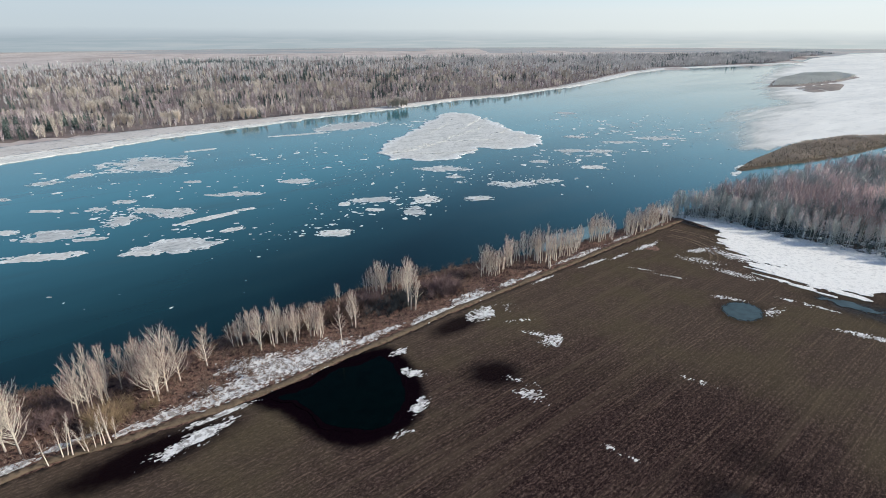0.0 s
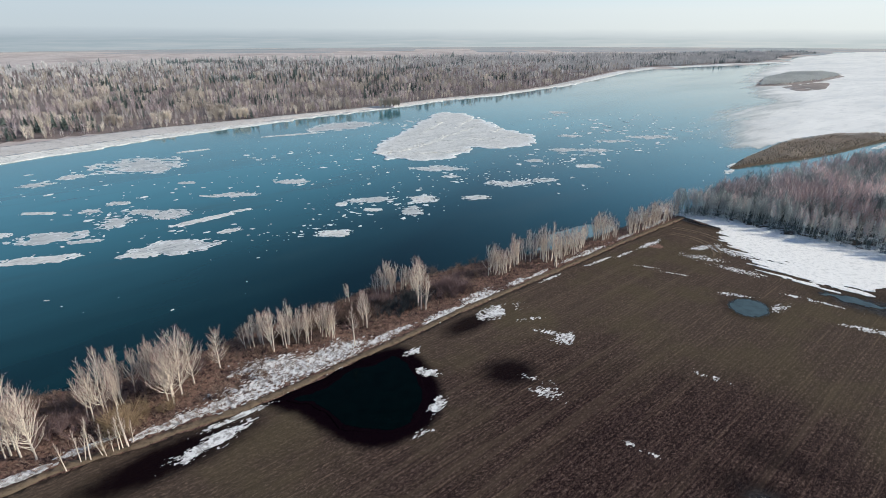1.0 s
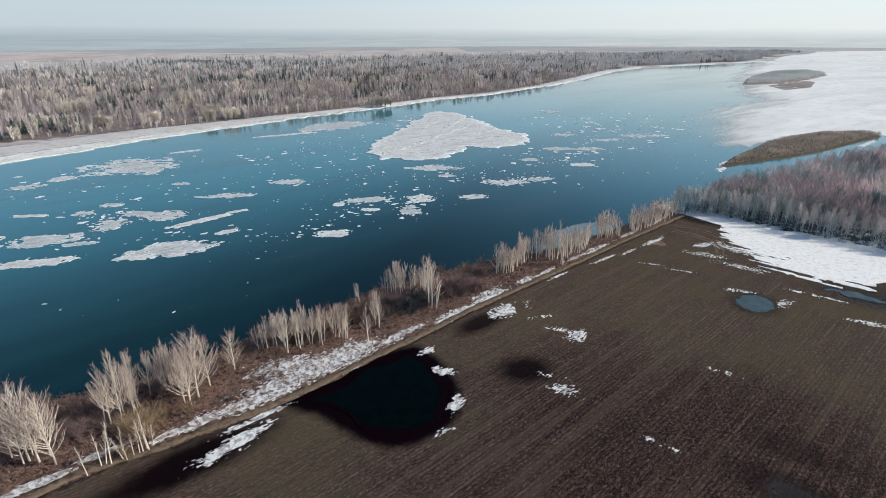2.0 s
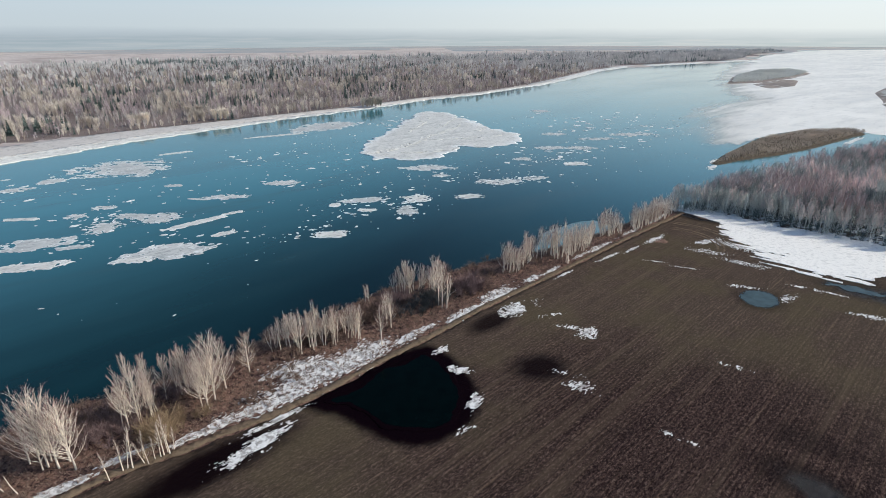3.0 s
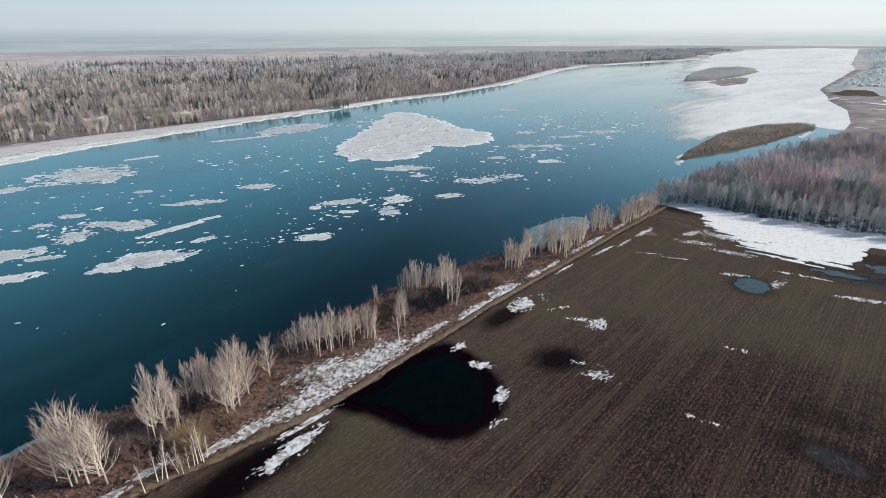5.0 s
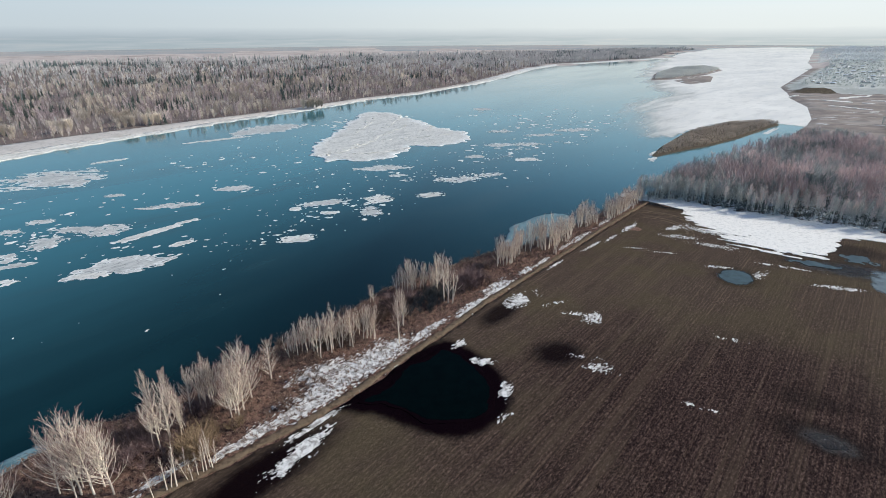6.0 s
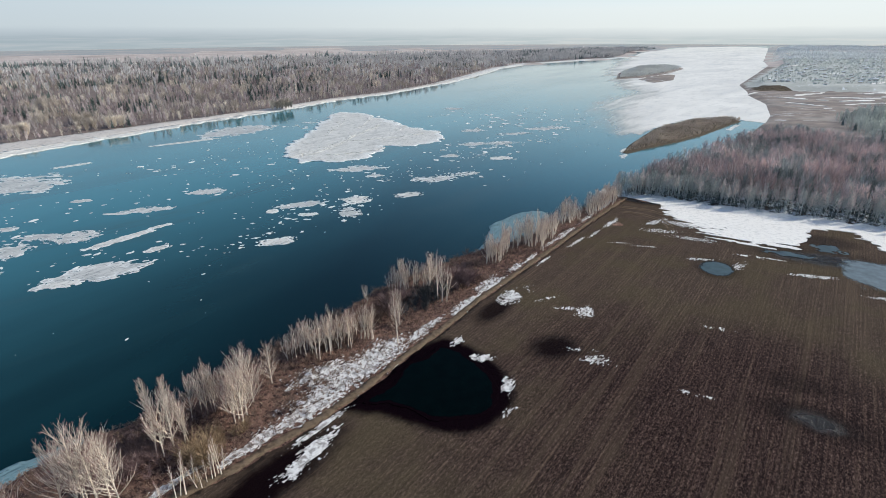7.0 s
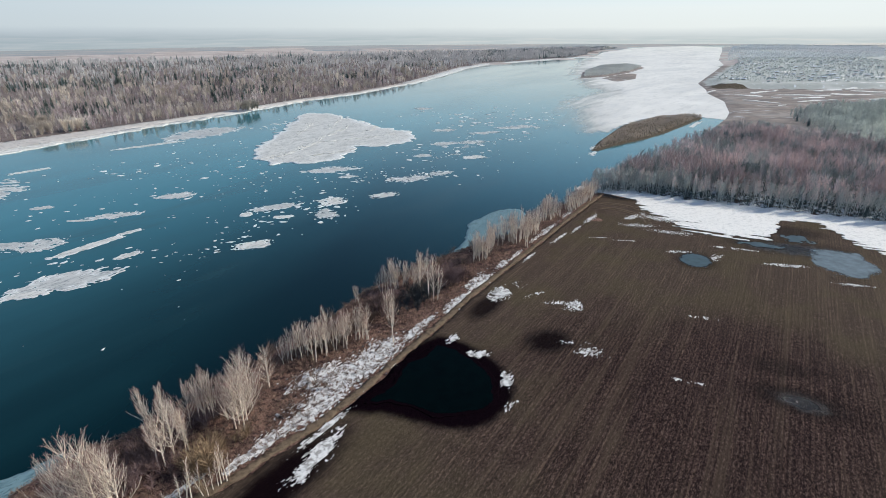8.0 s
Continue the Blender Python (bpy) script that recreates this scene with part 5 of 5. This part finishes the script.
for k in edge_trees:
    plant(WOODS, float(px[k]), float(py[k]), random.uniform(0.78, 1.08), abs(random.gauss(0, 1.5)), random.uniform(0, 360))
rest = np.ones(len(px), bool)
rest[edge_trees] = False


for tree in BROAD + FANNED + SLIM + REDS + POLES + WOODS:
    if tree.name not in used:
        for o in (*tree.children, tree):
            bpy.data.objects.remove(o)


def far_tree(h, n, spread, low, width, trunk_r=0.14, rise=1.3, sides=3):
    """A cheap leafless tree of a trunk and slivers."""
    trunk = tubes([(np.array([[0, 0, 0], [rng.normal(0, 0.2), rng.normal(0, 0.2), h * 0.6], [rng.normal(0, 0.3), rng.normal(0, 0.3), h]]), np.array([trunk_r, trunk_r * 0.6, 0.02]))], sides)
    f = low + (1 - low) * rng.random(n)
    ang = rng.uniform(0, 2 * np.pi, n)
    shape = np.sin(np.pi * np.clip((f - low * 0.6) / (1.08 - low * 0.6), 0, 1))
    length = spread * (0.4 + 0.8 * shape) * rng.uniform(0.7, 1.3, n)
    p = np.column_stack([np.cos(ang) * length * 0.1, np.sin(ang) * length * 0.1, f * h * 0.9])
    q = p + np.column_stack([np.cos(ang) * length * 0.8, np.sin(ang) * length * 0.8, rise * length * rng.uniform(0.5, 1.2, n)])
    return trunk, slivers(p, q, width * rng.uniform(0.6, 1.4, n))


def conifer(h, rows, spread):
    """A ragged fir of drooping boughs."""
    trunk = tubes([(np.array([[0, 0, 0], [0, 0, h * 0.5], [0, 0, h]]), np.array([0.16, 0.1, 0.02]))], 3)
    ps, qs = [], []
    for k in range(rows):
        f = 0.12 + 0.86 * k / rows
        r = spread * (1 - f) ** 0.8 + 0.15
        m = 7 if f < 0.6 else 5
        for i in range(m):
            a = 2 * np.pi * (i + 0.5 * (k % 2)) / m + rng.normal(0, 0.2)
            rr = r * rng.uniform(0.75, 1.2)
            ps.append((0, 0, f * h + 0.5))
            qs.append((math.cos(a) * rr, math.sin(a) * rr, f * h - 0.35 * rr))
    p, q = np.array(ps), np.array(qs)
    return joined(trunk, slivers(p, q, 0.75 * np.linalg.norm(q - p, axis=1) + 0.2))


def mass(name, templates, places, sizes, mats, label, category="wood"):
    """A wood as one thing: all trunks and all twigs of it."""
    if len(places) == 0:
        return None
    root = tagged(new(name), label, category, kind="stuff")
    pick = rng.integers(0, len(templates), len(places))
    turn = rng.uniform(0, 2 * np.pi, len(places))
    stems, crowns, tones = [], [], []
    tone = np.clip(0.5 + 0.8 * vnoise(places[:, 0], places[:, 1], 0.022, 13, 4) + rng.normal(0, 0.2, len(places)), 0, 1)
    for k, tpl in enumerate(templates):
        s = pick == k
        if not s.any():
            continue
        trunk, twigs = tpl
        if trunk is not None:
            stems.append(scattered(trunk, places[s], turn[s], sizes[s]))
        crowns.append(scattered(twigs, places[s], turn[s], sizes[s]))
        tones.append(np.repeat(tone[s], len(twigs[0])))
    if stems:
        tagged(part("trunks", mesh_tris("trunks", *joined(*stems), mats[0]), root), kind="stuff")
    tagged(part("crowns", valued(mesh_tris("crowns", *joined(*crowns), mats[1]), "tone", np.concatenate(tones)), root), kind="stuff")
    return root


wood_places = np.column_stack([px[rest], py[rest], np.zeros(rest.sum())])
shade = vnoise(wood_places[:, 0], wood_places[:, 1], 0.05, 6, 3) + rng.normal(0, 0.25, len(wood_places))
# more darkened crowns towards the shaded front and corner, the rest at random
shade = shade + 0.35 * np.clip((34 - u[rest]) / 34, 0, 1) + 0.3 * np.clip((v[rest] + 16) / 16, 0, 1) - 0.1
for pick, mats, label in ((shade < 0.12, (ASPEN, MAUVE_TWIG), "dense leafless wood with mauve-brown twigs and grey trunks"),
                          (shade >= 0.12, (ASPEN, SHADED_TWIG), "leafless trees of the wood, darkened grey-green for its shade")):
    mass("leafless_wood", [far_tree(11.5, 46, 1.5, 0.50, 0.11, 0.10, 1.5) for _ in range(5)], wood_places[pick], rng.uniform(0.82, 1.2, pick.sum()), mats, label)

CORNER = ((86, 189), (99, 185.5), (110, 178.5), (134, 170), (136, 210), (122, 210), (104, 199))
cx, cy = spread_points(CORNER, 0, 900, 19)
mass("leafless_wood", [far_tree(11.0, 34, 1.2, 0.45, 0.10, 0.11, 1.5) for _ in range(4)], np.column_stack([cx, cy, height(cx, cy) - 0.2]), rng.uniform(0.62, 1.0, len(cx)), (ASPEN, SHADED_TWIG), "dense corner of the leafless wood, darkened grey-green for its shade")

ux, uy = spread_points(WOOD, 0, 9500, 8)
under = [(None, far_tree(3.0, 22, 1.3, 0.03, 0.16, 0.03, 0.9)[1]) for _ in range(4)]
mass("undergrowth", under, np.column_stack([ux, uy, np.zeros(len(ux))]), rng.uniform(0.4, 1.1, len(ux)), (ASPEN, UNDER), "tangled undergrowth beneath the leafless trees, darkened for the wood's shade", "undergrowth")

# the darker mixed wood on the low land behind
LOW_WOOD = ((400, 230), (474, 366), (503, 418), (560, 485), (644, 512), (772, 512), (800, 420), (620, 240))
qx, qy = spread_points(LOW_WOOD, 0, 7500, 5)
thin = rng.random(len(qx)) < smooth01((reach(qx, qy, LOW_WOOD + LOW_WOOD[:1]) + 12) / 40)
qx, qy = qx[thin], qy[thin]
fir_places = np.column_stack([qx, qy, height(qx, qy) - 0.2])
mixed = rng.random(len(qx)) < 0.10
mass("fir_wood", [(None, conifer(12, 9, 2.2)) for _ in range(3)], fir_places[mixed], rng.uniform(0.5, 0.9, mixed.sum()), (ASPEN, HAZED_NEEDLE), "dark firs in the mixed wood on the low land")
mass("leafless_wood", [far_tree(12, 44, 2.4, 0.15, 0.26, 0.12, 1.0) for _ in range(4)], fir_places[~mixed], rng.uniform(0.6, 1.15, (~mixed).sum()), (ASPEN, HAZED_LOW_WOOD), "leafless wood on the low land, paled in colour for haze")

# the forest on the far bank, in three depths
def forest(n, lo, hi, seed):
    g = np.random.default_rng(seed)
    fx, fy = g.uniform(-1800, 2200, n), g.uniform(450, 3900, n)
    ok = inside(fx, fy, FOREST)
    fx, fy = fx[ok], fy[ok]
    d = reach(fx, fy, FAR_SHORE)
    # only the wedge that the river valley opens
    ok = (d > lo) & (d < hi) & (fx > -1.25 * (fy - 20) - 60) & (fx < 1.3 * fy)
    return fx[ok], fy[ok]


# denser stands of fir: x, y, half widths
FIR_STANDS = ((-470, 578, 34, 24), (-400, 606, 36, 18), (-232, 672, 12, 12), (-377, 1293, 130, 45), (-240, 1385, 170, 40), (-860, 2080, 240, 90), (-60, 1010, 60, 40), (-390, 628, 26, 22), (-394, 690, 22, 16),
              (-306, 1180, 60, 26), (-10, 1417, 110, 34), (-385, 1967, 160, 50), (-272, 877, 26, 22))


def clumps(fx, fy, scale, seed):
    return vnoise(fx, fy, scale, seed, 4)


near_forest = [far_tree(13.5, 60, 2.1, 0.16, 0.34, 0.2, 1.5) for _ in range(6)]
pale_forest = [far_tree(11.5, 90, 2.9, 0.08, 0.34, 0.14, 1.35) for _ in range(4)]
firs = [(None, conifer(14.5, 9, 2.6)) for _ in range(4)]
mauve_forest = [far_tree(11, 56, 2.2, 0.10, 0.34, 0.16, 1.4) for _ in range(4)]
for lo, hi, n, seed, size in ((0, 330, 165000, 11, 1.12), (330, 900, 80000, 12, 1.2), (900, 2600, 34000, 13, 1.5)):
    fx, fy = forest(n, lo, hi, seed)
    c1, c2, c3 = clumps(fx, fy, 0.009, seed), clumps(fx, fy, 0.02, seed + 5), clumps(fx * 0.6, fy, 0.012, 29)
    xyz = np.column_stack([fx, fy, np.full(len(fx), FLAT - 0.3)])
    g = np.random.default_rng(seed + 40)
    roll = g.random(len(fx))
    stand = sum(np.exp(-((fx - x) / a) ** 2 - ((fy - y) / b) ** 2) for x, y, a, b in FIR_STANDS)
    fir = roll < 0.0015 + 2.2 * np.clip(c1 - (0.32 if lo == 0 else 0.22), 0, 0.6) * (reach(fx, fy, FAR_SHORE) > 34) + 0.75 * stand
    pale = ~fir & (c2 + 0.22 * (roll - 0.5) > 0.15)
    mauve = ~fir & ~pale & (c3 + 0.5 * (roll - 0.5) > 0.05)
    plain = ~fir & ~pale & ~mauve
    sz = g.uniform(0.5, 1.15, len(fx)) * size * (0.62 + 0.7 * np.clip(c3 + 0.35, 0, 0.9))
    # trees farther off take the twig colours with haze put in
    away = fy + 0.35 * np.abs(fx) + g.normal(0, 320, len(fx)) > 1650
    for far, kinds in ((False, (FAR_TWIG, PALE_TWIG, MAUVE_FAR, NEEDLE)), (True, (HAZED_FAR_WOOD, HAZED_FAR_WOOD, HAZED_FAR_WOOD, HAZED_NEEDLE))):
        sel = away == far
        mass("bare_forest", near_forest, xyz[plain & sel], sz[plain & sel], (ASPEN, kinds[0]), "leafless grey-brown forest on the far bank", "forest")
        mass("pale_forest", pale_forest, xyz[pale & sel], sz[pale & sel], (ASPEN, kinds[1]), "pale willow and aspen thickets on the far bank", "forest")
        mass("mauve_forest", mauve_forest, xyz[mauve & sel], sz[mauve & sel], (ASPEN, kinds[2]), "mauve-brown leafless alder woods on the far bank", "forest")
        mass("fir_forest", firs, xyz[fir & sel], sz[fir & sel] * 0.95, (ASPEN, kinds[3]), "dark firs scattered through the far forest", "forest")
fx, fy = forest(160000, 2, 140, 17)
under = [(None, far_tree(4.5, 18, 2.2, 0.03, 0.36, 0.05, 0.9)[1]) for _ in range(4)]
mass("shore_brush", under, np.column_stack([fx, fy, np.full(len(fx), FLAT - 0.2)]), rng.uniform(0.4, 1.1, len(fx)), (ASPEN, UNDER_MAUVE), "mauve-brown brush along the edge of the far forest", "brush")

# pale rounded willows at the edge of the far forest
WILLOWS = ((-266, 664), (-241, 676), (-68, 781), (-56, 788), (-369, 626), (-284, 709), (-321, 639))
willow = [far_tree(12.0, 420, 4.6, 0.04, 0.26, 0.2, 1.25) for _ in range(3)]
for x, y in WILLOWS:
    spot = np.array([(x + dx, y + dy, FLAT - 0.3) for dx, dy in ((0, 0), (7, 4), (-6, -3), (3, 8))])
    mass("willow_clump", willow, spot, rng.uniform(0.8, 1.15, 4), (ASPEN, PALE_TWIG), "large pale rounded willow clump at the forest's edge", "willow")

# brush on the islands, woods round the village
brush = [(None, far_tree(5, 26, 2.2, 0.05, 0.30, 0.08)[1]) for _ in range(4)]
for land, n, size, seed in ((PENINSULA, 22000, 0.27, 21), (ISLAND, 16000, 0.85, 22)):
    bx, by = spread_points(land, 0, n, seed)
    keep = reach(bx, by, land + land[:1]) > (3 if size < 0.5 else 8)
    bx, by = bx[keep], by[keep]
    mass("island_brush", brush, np.column_stack([bx, by, height(bx, by) - 0.1]), rng.uniform(0.6, 1.2, len(bx)) * size, (ASPEN, ISLE if size < 0.5 else FAR_BRUSH), "low brown brush on a flat river island", "brush")
bx, by = spread_points(PENINSULA, 0, 9000, 27)
keep = (vnoise(bx * 0.7 + by * 0.7, by * 0.7 - bx * 0.7, 0.035, 5, 3) > 0.18) & (reach(bx, by, PENINSULA + PENINSULA[:1]) > 4)
mass("island_shrubs", brush, np.column_stack([bx[keep], by[keep], height(bx[keep], by[keep]) - 0.1]), rng.uniform(0.35, 0.6, keep.sum()), (ASPEN, ISLE), "brown shrubs in strips across the flat island", "shrubs")


# ---- bank: grass and shrubs ----
def bank_places(n, lo, hi, seed):
    g = np.random.default_rng(seed)
    bx, by = g.uniform(-115, 95, n), g.uniform(30, 205, n)
    d = reach(bx, by, CREST) * np.where(inside(bx, by, PLATEAU), -1, 1)
    s = signed_track(bx, by)
    ok = (d < 6) & (s > lo) & (s < hi)
    return bx[ok], by[ok]


p = rng.normal(0, 0.12, (9, 3)) * (1, 1, 0)
tuft = slivers(p, p + np.column_stack([rng.normal(0, 0.25, 9), rng.normal(0, 0.25, 9), rng.uniform(0.35, 0.7, 9)]), np.full(9, 0.09))
bx, by = bank_places(60000, 1.7, 40, 31)
xyz = np.column_stack([bx, by, height(bx, by)])
me = mesh_tris("grass", *scattered(tuft, xyz, rng.uniform(0, 6.28, len(bx)), rng.uniform(0.5, 1.2, len(bx))), STRAW)
tagged(new("dry_grass", me), "tufts of dry straw-coloured grass on the bank", "grass", kind="stuff")

bush = [(None, far_tree(2.2, 60, 1.5, 0.03, 0.07, 0.03, 1.1)[1]) for _ in range(4)]
bx, by = bank_places(2600, 5, 40, 33)
keep = vnoise(bx, by, 0.09, 3, 3) > 0.0
bx, by = bx[keep], by[keep]
mass("bank_shrubs", bush, np.column_stack([bx, by, height(bx, by) - 0.1]), rng.uniform(0.5, 1.2, len(bx)), (ASPEN, SHRUB), "low bare shrubs among the grass on the bank", "shrubs")


def thicket(x, y, rx, ry, turn, count, size, mat, label):
    g = np.random.default_rng(int(abs(x * 13 + y * 7)))
    a, b = g.normal(0, 0.45, count) * rx, g.normal(0, 0.45, count) * ry
    c, q = math.cos(radians(turn)), math.sin(radians(turn))
    tx, ty = x + c * a - q * b, y + q * a + c * b
    mass("thicket", bush, np.column_stack([tx, ty, height(tx, ty) - 0.1]), g.uniform(0.6, 1.25, count) * size, (ASPEN, mat), label, "thicket")


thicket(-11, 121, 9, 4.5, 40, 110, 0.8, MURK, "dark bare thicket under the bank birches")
thicket(1, 128, 5, 4, 40, 70, 1.1, WINE, "reddish willow thicket on the bank")
thicket(-61, 75, 4, 3, 35, 24, 1.2, TAN_SHRUB, "tan round willow bushes beside the track")
thicket(-58, 79, 5, 2.5, 35, 22, 0.9, TAN_SHRUB, "straw-coloured low bushes on the bank")
thicket(-73, 80, 6, 4, 30, 60, 0.8, SHRUB, "dark low shrubs near the edge of the bank")
thicket(-24, 116, 8, 3, 45, 60, 0.85, SHRUB, "brown shrubs between two groups of birches")
thicket(-70, 78.5, 8, 5, 35, 110, 0.85, WINE, "reddish brown brush along the edge of the bank")
thicket(-58, 91, 9, 3, 45, 70, 0.8, WINE, "dusky brush behind the pale birches")
thicket(-36, 107, 12, 3, 40, 110, 0.75, SHRUB, "dark brush at the feet of the slim birches")
thicket(-20, 121, 6, 4, 45, 50, 0.95, WINE, "reddish brush among the birches")


# ---- village on the far side of the bend ----
def plain_paint(name, colour, fade=0.5):
    m, n, l, b = material(name, 0.8, 0.2)
    a = noise_tex(n, l, position(n), 0.6, 3, 0.6)
    rnd = n.new("ShaderNodeObjectInfo").outputs["Random"]
    c = mix(n, l, span(n, l, a, 0.3, 0.7, 0.0, 0.35), colour, tuple(0.6 * x for x in colour))
    c = mix(n, l, span(n, l, rnd, 0, 1, 0, fade), c, (0.30, 0.31, 0.32))
    l.new(c, b.inputs["Base Color"])
    return m


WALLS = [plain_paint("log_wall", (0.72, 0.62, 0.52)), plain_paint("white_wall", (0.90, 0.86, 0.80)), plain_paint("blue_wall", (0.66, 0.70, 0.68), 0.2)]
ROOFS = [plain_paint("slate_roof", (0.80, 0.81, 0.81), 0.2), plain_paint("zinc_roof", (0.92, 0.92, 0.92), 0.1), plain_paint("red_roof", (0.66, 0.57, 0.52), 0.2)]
PANE = plain_paint("window_dark", (0.03, 0.035, 0.04))


def box_mesh(name, x0, x1, y0, y1, z0, z1, mat):
    v = [(x, y, z) for z in (z0, z1) for x, y in ((x0, y0), (x1, y0), (x1, y1), (x0, y1))]
    return mesh_of(name, v, [(3, 2, 1, 0), (4, 5, 6, 7), (0, 1, 5, 4), (1, 2, 6, 5), (2, 3, 7, 6), (3, 0, 4, 7)], mat)


def village_house(wall, roof, label):
    root = tagged(new("village_house"), label, "house", "houses of the village")
    part("wall", box_mesh("wall", -4.5, 4.5, -3.5, 3.5, -0.3, 3.2, wall), root)
    v = [(-5, -4.1, 3.0), (5, -4.1, 3.0), (5, 4.1, 3.0), (-5, 4.1, 3.0), (-5, 0, 5.0), (5, 0, 5.0), (-5, -4.1, 3.2), (5, -4.1, 3.2), (5, 4.1, 3.2), (-5, 4.1, 3.2)]
    top = part("roof", mesh_of("roof", v, [(3, 2, 1, 0), (0, 1, 7, 6), (2, 3, 9, 8), (6, 7, 5, 4), (8, 9, 4, 5), (0, 6, 4, 9, 3), (1, 2, 8, 5, 7)], roof), root)
    part("chimney", box_mesh("chimney", 1.2, 1.9, 0.4, 1.1, 4.0, 6.0, WALLS[0]), top)
    for x in (-2.6, 0.0, 2.6):
        part("window", box_mesh("window", x - 0.5, x + 0.5, -3.56, -3.48, 1.0, 2.3, PANE), root)
    return root


HOUSES = [village_house(WALLS[k % 3], ROOFS[(k * 2 + 1) % 3 if k else 1], t) for k, t in enumerate(
    ("dark log house with a pale metal roof", "white village house with a red-brown roof", "blue-painted house with a light zinc roof", "log house with a grey slate roof"))]
VILLAGE = ((800, 845), (850, 770), (1000, 715), (1300, 760), (1650, 950), (1950, 1380), (1600, 1560), (1370, 1340), (1070, 1075))
hx, hy = spread_points(VILLAGE, 0, 900, 44)
hx, hy = hx[:290], hy[:290]
for k in range(len(hx)):
    src = HOUSES[k % 4]
    m = pose(float(hx[k]), float(hy[k]), ground_z(hx[k], hy[k]), 0, 0, 38 + random.choice((0, 90)) + random.gauss(0, 4)) @ Matrix.Scale(random.uniform(0.5, 0.85), 4)
    ob = src if k < 4 else copy_thing(src, m)
    ob.matrix_basis = m
gx, gy = spread_points(VILLAGE, 0, 14000, 45)
gx, gy = gx[:5200], gy[:5200]
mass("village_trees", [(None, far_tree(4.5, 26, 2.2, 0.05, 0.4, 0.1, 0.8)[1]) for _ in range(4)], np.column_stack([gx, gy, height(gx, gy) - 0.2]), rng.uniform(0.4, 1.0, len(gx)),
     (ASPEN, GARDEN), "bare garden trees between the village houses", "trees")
BEYOND = ((1500, 1500), (1960, 1390), (2100, 1300), (3400, 2300), (3200, 3050), (2850, 2800), (1850, 1850))
gx, gy = spread_points(BEYOND, 0, 30000, 46)
mass("plain_forest", [(None, far_tree(6, 14, 3.0, 0.02, 1.0, 0.1, 0.8)[1]) for _ in range(3)], np.column_stack([gx, gy, height(gx, gy) - 0.2]), rng.uniform(0.6, 1.0, len(gx)), (ASPEN, PLAIN_WOOD), "forest on the plain beyond the village, paled in colour for haze", "forest")


# snow streaks and roads on the flats before the village
FLAT_SNOW_A = ((690, 745, 40, 5, 20), (760, 700, 70, 6, -18), (700, 660, 50, 6, -32), (780, 640, 80, 6, -30), (760, 610, 60, 5, -33),
               (650, 610, 30, 4, -40), (860, 620, 60, 9, -28), (900, 680, 90, 8, -25), (640, 560, 26, 4, 30), (655, 585, 22, 3, -60))
FLAT_SNOW_B = ((820, 560, 60, 4, -30), (930, 640, 70, 8, -25), (1050, 680, 80, 10, -20), (1000, 760, 120, 8, -12), (1150, 800, 110, 9, -15),
               (1250, 950, 120, 8, -10), (1120, 960, 70, 8, 10), (1400, 1100, 130, 10, -10), (1300, 1230, 90, 10, 0), (730, 580, 60, 4, -32))
FLAT_SNOW = FLAT_SNOW_A + FLAT_SNOW_B
for k, (x, y, hl, hw, turn) in enumerate(FLAT_SNOW):
    def fn(px, py, x=x, y=y, hl=0.55 * hl, hw=hw, turn=turn + 35 * math.sin(k * 2.1), k=k):
        a, b, d = ellipse(px, py, x, y, hl, hw, turn)
        return 0.9 - d + 0.8 * vnoise(a * 0.5, b, 0.09, k + 3.0, 4)

    hl, r = 0.55 * hl, hl * 0.9
    broken_sheet("snow_streak", "snow_crust", "loose_snow", fn, (x - r, x + r, y - r, y + r), 3.0, lambda px, py: height(px, py) + 0.5, lambda px, py: height(px, py) - 0.6, SNOW,
                 "long streak of old snow on the brown flats", "snow", "snow streaks on the flats")

# ice on a lake beyond the village plain
LAKE = ((3200, 2615), (3430, 2800), (4116, 2709), (3700, 2437))
me = mesh_of("lake_ice", [(x, y, z) for z in (-25.0, -22.6) for x, y in LAKE], [(4, 5, 6, 7), (0, 1, 5, 4), (1, 2, 6, 5), (2, 3, 7, 6), (3, 0, 4, 7)], BEACH)
tagged(new("lake_ice", me), "thin white strip of lake ice on the far plain", "lake ice", kind="structure")
